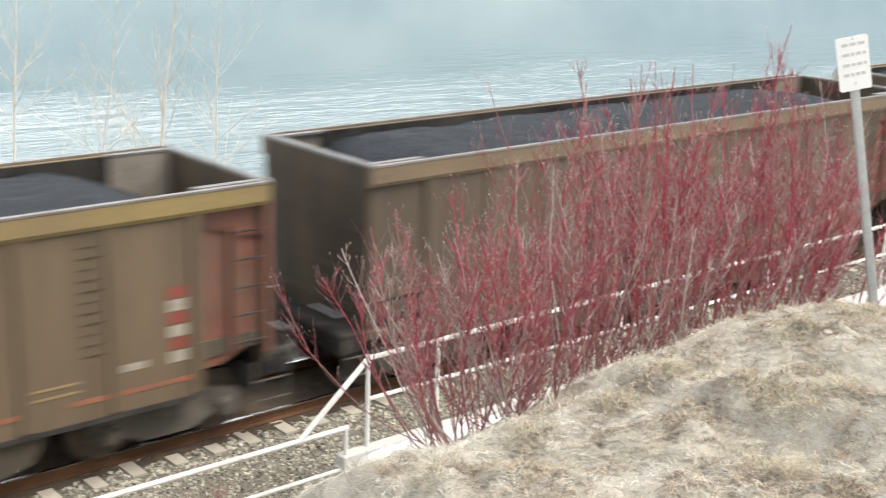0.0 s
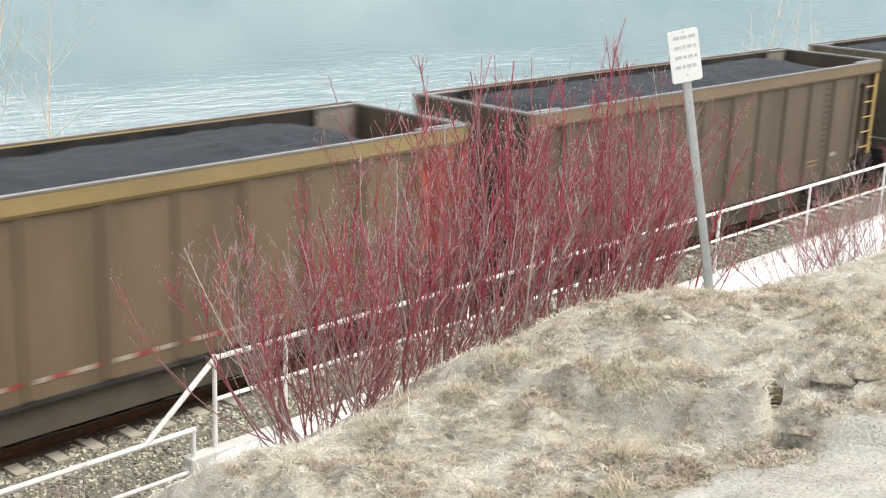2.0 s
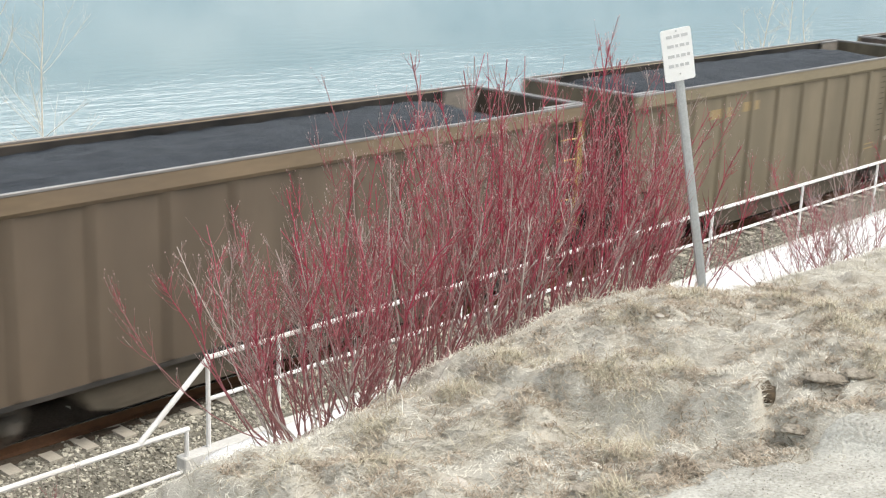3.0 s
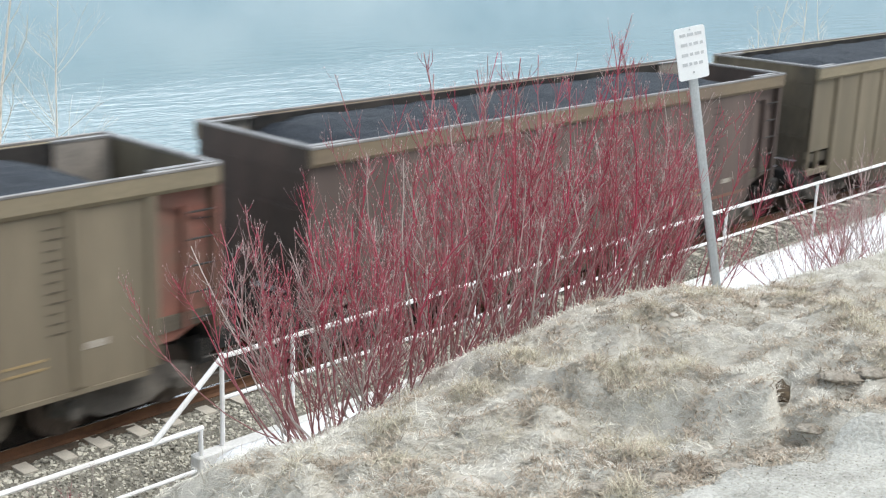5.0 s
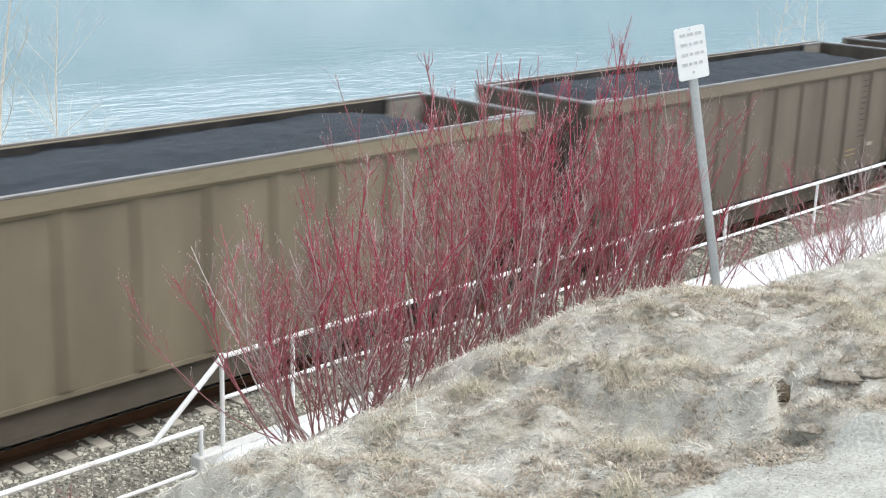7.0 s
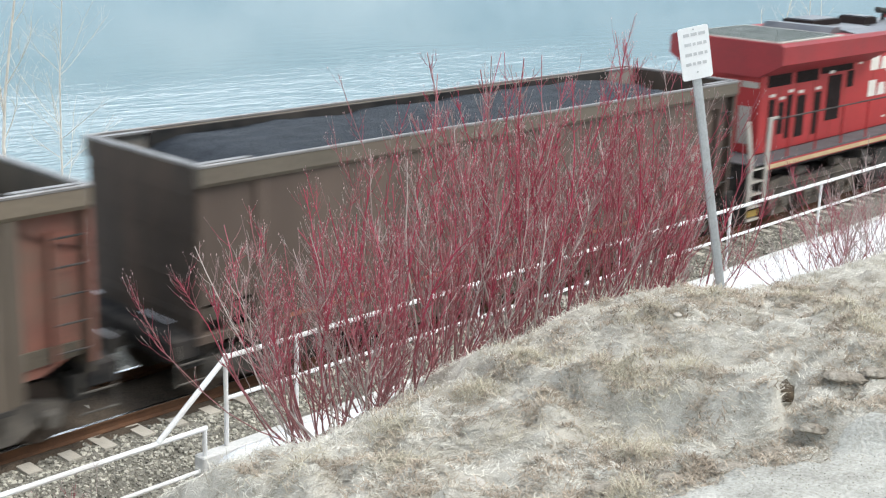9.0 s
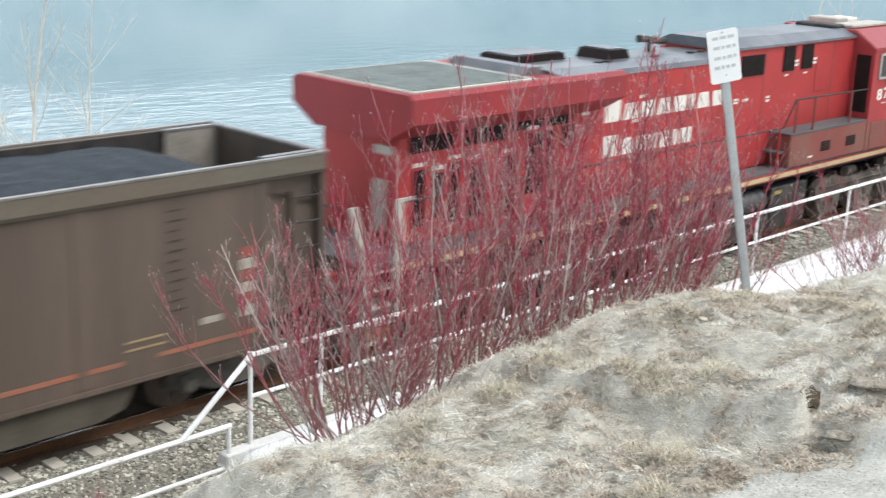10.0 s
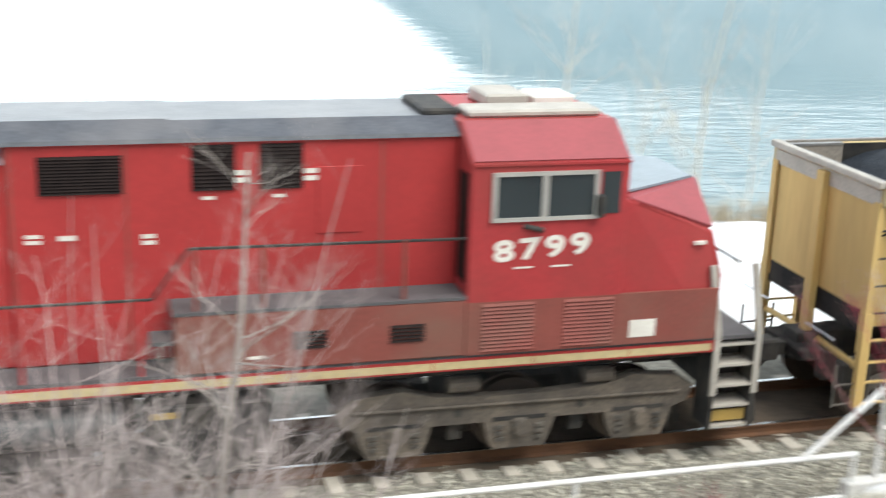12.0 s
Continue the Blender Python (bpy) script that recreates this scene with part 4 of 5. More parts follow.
def locomotive():
    lo = tagged(new("diesel_locomotive"), "weathered red diesel road locomotive with white lettering running in the train", "locomotive")
    red, dusty = M["loco_red"], M["loco_dusty"]
    # frame
    fr = part("underframe", box(B(), -1.15, 19.45, -1.12, 1.12, 1.28, 1.60, 0.02), M["iron"], lo)
    part("walkway", box(B(), -1.15, 19.45, -1.50, 1.50, 1.66, 1.715), M["walkway"], lo, "grey non-slip walkway")
    for s in (-1, 1):
        part("sill", box(B(), -0.45, 18.85, 1.44 * s, 1.505 * s, 1.50, 1.665), red, fr)
        u = -0.40
        rng = random.Random(8)
        while u < 18.7:
            w = min(rng.choice((0.9, 1.35, 1.8)), 18.8 - u)
            part("sill_stripe", box(B(), u, u + w - 0.015, 1.505 * s, 1.511 * s, 1.525, 1.625), M["stripe" if rng.random() < 0.8 else "letter"], fr)
            u += w
    # long hood
    hood = part("hood", box(B(), -0.05, 9.85, -0.95, 0.95, 1.715, 4.26, 0.03), red, lo)
    bm = prism(B(), [(-0.97, 4.22), (-0.90, 4.32), (-0.5, 4.38), (0.5, 4.38), (0.90, 4.32), (0.97, 4.22)], "x", 5.35, 9.85)
    part("hood_roof", bm, M["loco_roof"], hood, "sooty grey roof")
    for s in (-1, 1):
        y = 0.953 * s
        for a, b, z0, z1 in ((0.35, 0.63, 2.0, 3.0), (0.82, 1.09, 2.12, 2.9), (1.21, 1.46, 1.98, 3.04), (1.71, 2.12, 1.96, 2.98), (2.58, 2.91, 1.93, 2.99), (3.23, 3.94, 2.2, 3.34), (4.24, 4.58, 2.97, 3.39), (0.23, 1.32, 3.3, 3.58), (1.55, 2.66, 3.3, 3.58), (2.79, 4.49, 3.42, 3.6)):
            v = part("vent", box(B(), a, b, 0.95 * s, 0.962 * s, z0, z1), M["vent"], hood, "dark mesh vent")
            if z0 < 2.5:
                part("data_plate", box(B(), a + 0.01, a + 0.26, 0.955 * s, 0.967 * s, z1 + 0.06, z1 + 0.13), M["letter"], hood)
        u = 0.05
        for w in (0.75, 0.85, 0.82, 1.05, 0.62, 1.55, 1.2, 1.25, 1.35):
            u += w
            part("door_seam", box(B(), u, u + 0.02, 0.95 * s, 0.957 * s, 1.76, 3.5 if u < 5.4 else 4.2), M["loco_dusty"], hood)
        for u, z in ((4.8, 3.52), (6.42, 3.22), (6.5, 1.95), (6.6, 3.7)):
            part("data_plate", box(B(), u, u + 0.2, 0.955 * s, 0.960 * s, z, z + 0.06), M["letter"], hood)
    part("end_door", box(B(), -0.065, -0.045, -0.72, -0.40, 1.95, 2.85), M["beige"], hood)
    part("number_board", box(B(), -0.08, -0.045, -0.88, -0.42, 3.30, 3.44), M["beige"], hood)
    letter_row(hood, -0.955, 5.50, 9.68, 3.30, 3.63, (1.1, 1.1, 1.0, 1.1, 1.0, 0.42, 1.1, 1.0), 0.09)
    letter_row(hood, -0.955, 5.50, 8.54, 2.60, 2.93, (1.05, 1.1, 1.0, 0.42, 0.85, 0.42, 1.0), 0.10)
    letter_row(hood, 0.955, 5.50, 9.68, 3.30, 3.63, (1.1, 1.1, 1.0, 1.1, 1.0, 0.42, 1.1, 1.0), 0.09)
    # radiator wings
    bm = prism(B(), [(-0.95, 3.58), (-1.53, 3.92), (-1.53, 4.33), (-1.42, 4.40), (1.42, 4.40), (1.53, 4.33), (1.53, 3.92), (0.95, 3.58)], "x", -0.25, 5.37)
    wing = part("radiator_housing", bm, M["housing_red"], lo)
    fr2 = part("screen_frame", box(B(), -0.12, 2.95, -1.38, 1.38, 4.40, 4.425), M["beige"], wing)
    part("radiator_screen", box(B(), -0.02, 2.8, -1.26, 1.26, 4.425, 4.436), M["screen"], fr2, "grey mesh radiator screen")
    for i in range(13):
        u = 0.05 + 0.21 * i
        part("screen_bar", box(B(), u, u + 0.02, -1.26, 1.26, 4.436, 4.448), M["screen"], fr2)
    bm = prism(B(), [(3.00, 4.40), (3.20, 4.55), (3.50, 4.55), (3.60, 4.40)], "y", -0.95, 0.95)
    part("roof_ridge", bm, M["loco_roof"], wing)
    bm = prism(B(), [(-1.36, 4.395), (-0.95, 4.47), (0.95, 4.47), (1.36, 4.395)], "x", 3.65, 5.30)
    part("roof_panel", bm, M["loco_roof"], wing)
    # roof fittings
    for a, b, y0, y1, z in ((3.60, 5.30, -0.1, 0.75, 4.60), (6.40, 7.20, -0.2, 0.6, 4.56)):
        bm = prism(B(), [(a, 4.36), (a + 0.12, z), (b - 0.12, z), (b, 4.36)], "y", y0, y1)
        hatch = part("roof_hatch", bm, M["vent"], lo, "black exhaust and dynamic brake hatch")
        part("hatch_lid", box(B(), a + 0.18, b - 0.18, y0 + 0.06, y1 - 0.06, z, z + 0.03), M["loco_roof"], hatch)
    bm = rod(B(), (8.45, 0.25, 4.36), (8.45, 0.25, 4.56), 0.05, 8)
    for dy, dz, s in ((-0.12, 0.0, 1), (0.0, 0.07, -1), (0.12, 0.0, 1)):
        rod(bm, (8.45 - 0.05 * s, 0.25 + dy, 4.60 + dz), (8.45 + 0.38 * s, 0.25 + dy, 4.60 + dz), 0.03, 8, 0.09)
    part("air_horn", bm, M["iron"], lo)
    for u in (5.8, 6.1, 7.7, 9.0, 9.4):
        part("lifting_lug", box(B(), u, u + 0.16, -0.45, -0.35, 4.37, 4.42), M["iron"], hood)
    # raised equipment block
    blk = part("equipment_cabinet", box(B(), 9.85, 15.30, -0.97, 0.97, 1.715, 4.46, 0.03), red, lo)
    for a, b, z in ((9.55, 11.73, 4.66), (11.51, 15.34, 4.64)):
        bm = prism(B(), [(-1.02, 4.44), (-1.0, 4.49), (-0.62, z), (0.62, z), (1.0, 4.49), (1.02, 4.44)], "x", a + 0.22, b)
        part("roof_cowl", bm, M["loco_roof"], blk, "dark grey roof cowl")
    for s in (-1, 1):
        for a, b, z0, z1 in ((10.22, 11.18, 3.84, 4.30), (11.98, 12.50, 3.84, 4.40), (12.79, 13.32, 3.84, 4.40)):
            v = part("vent", box(B(), a, b, 0.97 * s, 0.982 * s, z0, z1), M["vent"], blk, "dark louvred vent")
            slats(v, a + 0.02, b - 0.02, 0.982 * s, z0, z1, 12, M["vent"])
        for u, z, w, h in ((10.05, 3.26, 0.18, 0.045), (10.05, 3.33, 0.18, 0.045), (10.42, 3.29, 0.2, 0.06), (11.38, 3.20, 0.16, 0.05), (11.38, 3.28, 0.16, 0.05), (12.50, 3.93, 0.16, 0.06), (12.50, 4.02, 0.16, 0.06), (13.34, 3.93, 0.16, 0.06), (13.34, 4.02, 0.16, 0.06), (13.70, 3.74, 0.17, 0.07), (12.1, 3.73, 0.15, 0.04), (12.95, 3.73, 0.15, 0.04)):
            part("data_plate", box(B(), u, u + w, 0.972 * s, 0.979 * s, z, z + h), M["letter"], blk)
        part("access_door", box(B(), 13.5, 14.05, 0.968 * s, 0.985 * s, 3.25, 4.1, 0.006), red, blk)
        for u in (9.90, 11.20, 14.3):
            part("door_seam", box(B(), u, u + 0.025, 0.97 * s, 0.977 * s, 2.5 if u > 12 else 1.76, 4.40), dusty, blk)
        # low side cabinet with its walkway
        cab2 = part("side_cabinet", box(B(), 11.70, 15.30, 0.97 * s, 1.545 * s, 1.715, 2.46, 0.015), dusty, lo, "dusty red-brown side cabinet")
        part("cabinet_top", box(B(), 11.67, 15.30, 0.97 * s, 1.55 * s, 2.46, 2.50), M["walkway"], cab2)
        part("step_up", box(B(), 11.42, 11.70, 0.98 * s, 1.40 * s, 2.05, 2.10), M["walkway"], cab2)
        for a, b in ((13.11, 13.53), (14.32, 14.76)):
            slats(cab2, a, b, 1.545 * s, 1.95, 2.19, 5, M["vent"])
        part("data_plate", box(B(), 12.55, 12.75, 1.545 * s, 1.551 * s, 1.86, 1.90), M["letter"], cab2)
    # cab
    bm = prism(B(), [(-1.55, 1.715), (-1.55, 4.22), (-0.98, 4.62), (0.98, 4.62), (1.55, 4.22), (1.55, 1.715)], "x", 15.30, 17.40)
    es = [e for e in bm.edges]
    bmesh.ops.bevel(bm, geom=es, offset=0.025, segments=2, affect="EDGES", profile=0.5)
    cab = part("cab", bm, M["cab_red"], lo)
    part("drip_rail", box(B(), 15.32, 17.40, -1.575, -1.55, 4.17, 4.20), M["cab_red"], cab)
    # thin sheets on the roof slopes, sky sheen painted pinkish over dusty red
    for k in (-1, 1):
        bm = prism(B(), [(-1.548 * k, 4.226), (-1.552 * k, 4.234), (-0.982 * k, 4.634), (-0.978 * k, 4.626)], "x", 15.33, 17.37)
        part("roof_slope", bm, M["cab_roof_red"], cab, "dull dusty red sloping roof edge with sky sheen painted in")
    bm = B()
    prism(bm, [(17.38, 1.715), (17.38, 3.70), (17.62, 3.60), (18.72, 3.18), (18.86, 2.6), (18.86, 1.715)], "y", -1.50, 1.50)
    nose_sel = [v for v in bm.verts if v.co.x > 18.5 and v.co.z > 2.9]
    for v in nose_sel:
        v.co.y *= 0.94
    bmesh.ops.bevel(bm, geom=list(bm.edges), offset=0.04, segments=2, affect="EDGES", profile=0.5)
    nose = part("nose", bm, M["cab_red"], lo)
    # faceted nose top with its anti-glare panel, the sky's reflection painted on it in grey
    bm = B()
    hull = [(17.50, 1.46, 3.67), (18.70, 1.40, 3.24), (18.80, 0.60, 3.70), (17.42, 0.60, 3.72), (17.45, 1.0, 3.0), (18.6, 1.0, 3.0)]
    for a, b, c in hull:
        bm.verts.new((a, b, c))
        bm.verts.new((a, -b, c))
    bmesh.ops.convex_hull(bm, input=list(bm.verts))
    part("nose_top", bm, M["cab_roof_red"], nose, "dull faceted nose top")
    part("anti_glare_panel", prism(B(), [(17.44, -1.30), (18.74, -0.58), (18.74, 0.58), (17.44, 1.30)], "z", 3.70, 3.735), M["nose_panel"], nose, "anti-glare panel with the sky's reflection painted blue-grey")
    part("lower_skirt", box(B(), 15.30, 18.80, -1.552, -1.505, 1.715, 2.42), dusty, nose)
    part("lower_skirt", box(B(), 15.30, 18.80, 1.505, 1.552, 1.715, 2.42), dusty, nose)
    for s in (-1, 1):
        part("nose_plate", box(B(), 17.54, 17.91, 1.552 * s, 1.558 * s, 1.81, 2.05), M["letter"], nose)
        part("data_plate", box(B(), 18.42, 18.58, 1.30 * s, 1.50 * s, 3.02, 3.06), M["letter"], nose)
        slats(nose, 15.5, 16.2, 1.552 * s, 1.75, 2.40, 13, dusty)
        slats(nose, 16.61, 17.29, 1.552 * s, 1.75, 2.40, 13, dusty)
        # side windows
        wf = B()
        y0, y1 = 1.535 * s, 1.585 * s
        for a, b, z0, z1 in ((15.57, 16.98, 4.04, 4.09), (15.57, 16.98, 3.46, 3.51), (15.57, 15.63, 3.46, 4.09), (16.22, 16.30, 3.46, 4.09), (16.92, 16.98, 3.46, 4.09)):
            box(wf, a, b, y0, y1, z0, z1)
        win = part("window", wf, M["window_frame"], cab, "sliding cab side window")
        for a, b in ((15.63, 16.22), (16.30, 16.92)):
            part("pane", box(B(), a, b, 1.556 * s, 1.562 * s, 3.51, 4.04), M["cab_glass_dark"], win, "dark reflecting glass")
        part("pane", box(B(), 17.03, 17.28, 1.549 * s, 1.562 * s, 3.52, 4.06), M["cab_glass_dark"], cab)
        part("mirror", box(B(), 16.95, 17.02, 1.58 * s, 1.70 * s, 3.50, 3.78, 0.01), M["iron"], cab)
        bm = rod(B(), (16.0, 1.56 * s, 3.40), (16.25, 1.60 * s, 3.34), 0.035, 8)
        part("arm_rest", bm, M["iron"], cab)
    part("windscreen", box(B(), 17.40, 17.415, -1.25, 1.25, 3.74, 4.18), M["cab_glass_dark"], cab, "dark windscreen")
    part("rear_cab_door", box(B(), 15.285, 15.302, -1.45, -1.08, 2.65, 4.05), M["vent"], cab)
    text_mesh("road_number", "8799", 0.375, Matrix.Translation((15.63, -1.553, 2.945)) @ pose(0, 0, 0, 90, -3.2, 0) @ Matrix.Diagonal((1.42, 1, 1, 1)), M["letter"], cab)
    text_mesh("road_number", "8799", 0.375, Matrix.Translation((17.0, 1.553, 2.945)) @ pose(0, 0, 0, 90, 0, 180) @ Matrix.Diagonal((1.42, 1, 1, 1)), M["letter"], cab)
    for a, b in ((15.9, 16.15), (16.4, 16.65)):
        part("text_bar", box(B(), a, b, -1.556, -1.552, 2.84, 2.865), M["letter"], cab)
    # cab roof equipment
    for a, b, y0, y1, z0, z1, m in ((15.45, 17.25, -0.80, -0.25, 4.62, 4.72, "beige"), (15.9, 16.5, -0.1, 0.7, 4.62, 4.80, "beige"), (16.6, 17.2, 0.0, 0.6, 4.62, 4.76, "letter"), (14.9, 15.4, -0.6, 0.5, 4.62, 4.72, "iron")):
        part("roof_unit", box(B(), a, b, y0, y1, z0, z1, 0.03), M[m], cab, "dusty roof air-conditioning unit")
    # rails
    for s in (-1, 1):
        y = 1.47 * s
        hr = part("hand_rail", rod(B(), (-0.45, y, 2.67), (11.45, y, 2.67), 0.020, 6), M["iron"], lo)
        part("hand_rail", rod(B(), (11.45, y, 2.67), (11.89, y, 3.27), 0.020, 6), M["iron"], lo)
        part("hand_rail", rod(B(), (11.89, y, 3.27), (15.45, y, 3.24), 0.020, 6), M["iron"], lo)
        for i in range(9):
            part("stanchion", rod(B(), (0.5 + 1.35 * i, y, 1.60), (0.5 + 1.35 * i, y, 2.67), 0.026, 6), red, hr)
        for u in (11.95, 12.76, 14.5):
            part("stanchion", rod(B(), (u, y, 2.48), (u, y, 3.26), 0.03, 6), dusty, hr)
        for e, us in ((-1, (-1.15, -0.52)), (1, (18.90, 19.45))):
            stair(lo, us[0], us[1], s, "steps")
            for u in (us[0] - 0.02, us[1] + 0.05):
                k = -0.30 * (1 if u < us[0] else 0) if e < 0 else -0.16
                bm = B()
                w = 0.075 if e < 0 else 0.045
                prism(bm, [(u + k - w, 2.72), (u + k + w, 2.72), (u + w, 1.75), (u + w, 0.85), (u - w, 0.85), (u - w, 1.75)], "y", y, y + 0.05 * s)
                if e < 0:
                    box(bm, u + k - w, u + k + w + (0.25 if u > us[0] else 0), y, y + 0.05 * s, 2.70, 2.75)
                part("grab_rail", bm, M["beige"], lo, "dusty white grab rail")
    for u, e in ((-1.15, -1), (19.45, 1)):
        part("pilot", prism(B(), [(u, 1.60), (u + 0.06 * e, 1.60), (u + 0.22 * e, 0.35), (u + 0.10 * e, 0.30)], "y", -1.35, 1.35), M["iron"], lo)
        part("end_chain_rail", rod(B(), (u, -0.9, 2.55), (u, 0.9, 2.55), 0.02, 6), M["iron"], lo)
        coupler(lo, u, e, 0.30 if e < 0 else 1.0)
    part("hose_rack", box(B(), -1.35, -1.18, -0.9, -0.55, 1.15, 1.5, 0.02), M["loco_red"], lo)
    # tank and reservoirs
    bm = prism(B(), [(-1.15, 0.24), (-1.42, 0.50), (-1.42, 1.26), (1.42, 1.26), (1.42, 0.50), (1.15, 0.24)], "x", 5.48, 6.65)
    box(bm, 6.65, 11.25, -0.95, 0.95, 0.30, 1.28)
    prism(bm, [(-1.42, 0.24), (-1.45, 0.60), (-1.0, 0.78), (1.0, 0.78), (1.45, 0.60), (1.42, 0.24)], "x", 6.65, 11.25)
    tank = part("fuel_tank", bm, M["iron"], lo, "black fuel tank")
    for s in (-1, 1):
        for a, b in ((6.78, 8.72), (9.12, 11.05)):
            bm = rod(B(), (a, 1.22 * s, 1.02), (b, 1.22 * s, 1.02), 0.25, 44)
            r = part("air_reservoir", bm, M["tank_grey"], lo, "dark grey air reservoir cylinder")
            for u in (a + 0.3, b - 0.3):
                part("strap", rod(B(), (u, 1.22 * s, 1.02), (u + 0.06, 1.22 * s, 1.02), 0.258, 20), M["iron"], r)
                part("drain_valve", rod(B(), (u, 1.40 * s, 0.72), (u, 1.48 * s, 0.70), 0.045, 8), M["bright_steel"], r)
    part("battery_box", box(B(), 11.30, 12.86, -1.44, -0.9, 0.30, 1.28, 0.03), M["iron"], lo)
    part("battery_label", box(B(), 11.40, 11.70, -1.446, -1.44, 1.12, 1.20), M["step_yellow"], lo)
    bm = B()
    for i in range(2):
        rod(bm, (4.85, -1.30, 0.72 + 0.27 * i), (5.30, -1.30, 0.72 + 0.27 * i), 0.11, 12)
    box(bm, 4.95, 5.2, -1.28, -0.9, 0.6, 1.28)
    part("filter_bank", bm, M["truck_iron"], lo)
    for u in (2.55, 16.2):
        t = truck(lo, u, 1.72, 3, 0.533, "grey-brown three-axle cast truck")
        for i in (-1.4, -0.47, 0.47, 1.4):
            part("traction_motor", box(B(), i - 0.33, i + 0.33, -0.62, 0.62, 0.20, 0.95, 0.06), M["iron"], t)
        for i in (-1, 0, 1):
            for s in (-1, 1):
                for du in (-0.28, 0.28):
                    for h in range(3):
                        part("spring_coil", rod(B(), (i * 1.72 + du, 1.20 * s, 0.34 + 0.085 * h), (i * 1.72 + du, 1.20 * s, 0.385 + 0.085 * h), 0.075, 8), M["truck_iron"], t)
                part("spring_pocket", box(B(), i * 1.72 - 0.38, i * 1.72 + 0.38, 1.225 * s, 1.236 * s, 0.62, 0.68), M["iron"], t)
        for s in (-1, 1):
            part("brake_rod", rod(B(), (-2.3, 1.26 * s, 0.90), (2.3, 1.26 * s, 0.86), 0.022, 8), M["loco_truck"], t)
            for i in (-0.86, 0.86):
                part("frame_hole", rod(B(), (i, 1.225 * s, 0.78), (i, 1.236 * s, 0.78), 0.06, 10), M["iron"], t)
                part("brake_hanger", box(B(), i - 0.10, i + 0.10, 1.0 * s, 1.10 * s, 0.34, 0.62, 0.02), M["iron"], t)
        part("sand_pipe", rod(B(), (2.25, -1.12, 1.1), (2.45, -0.95, 0.25), 0.02, 6), M["iron"], t)
        for i in (-1.0, 0.9):
            part("brake_cylinder", rod(B(), (i, -1.16, 1.16), (i + 0.42, -1.16, 1.16), 0.11, 12), M["loco_truck"], t)
    return lo


M["cab_red"] = mat("cab_red", (0.42, 0.045, 0.048), (0.34, 0.040, 0.043), spec=0.3, rough=0.5, scale=1.2, fine=14, bump=0.05, dirt=(0.26, 0.06, 0.05), dirt_amount=0.6)
# dusty red turned pinkish, the sky's sheen mixed into the colour
M["cab_roof_red"] = mat("sheen_dust_roof_red", (0.36, 0.085, 0.095), (0.29, 0.075, 0.082), spec=0.3, rough=0.6, scale=2, fine=16, bump=0.05)
# blue-grey of the mirrored sky, set as the panel's own colour
M["nose_panel"] = mat("sky_reflection_grey", (0.25, 0.30, 0.34), (0.17, 0.21, 0.24), rough=0.35, scale=3, fine=20, bump=0.03)
M["tank_grey"] = mat("reservoir_grey", (0.085, 0.088, 0.088), (0.055, 0.057, 0.058), rough=0.5, scale=2, fine=20, bump=0.05)
dark_glass = bpy.data.materials.new("dark_cab_glass")
dark_glass.use_nodes = True
dg = dark_glass.node_tree.nodes["Principled BSDF"]
dg.inputs["Base Color"].default_value, dg.inputs["Roughness"].default_value, dg.inputs["Specular IOR Level"].default_value = (0.025, 0.035, 0.04, 1), 0.04, 0.8
M["cab_glass_dark"] = dark_glass
TRAIN.append((locomotive(), 140.33))


M["earth"] = mat("brown_earth", (0.40, 0.36, 0.30), (0.22, 0.185, 0.145), rough=0.95, scale=8, fine=45, bump=0.9, spec=0.1, dist=0.03)
M["tuft"] = mat("tuft_grass", (0.54, 0.49, 0.375), (0.36, 0.315, 0.225), rough=0.85, scale=1.0, fine=5, bump=0, island=0.4, spec=0.2)


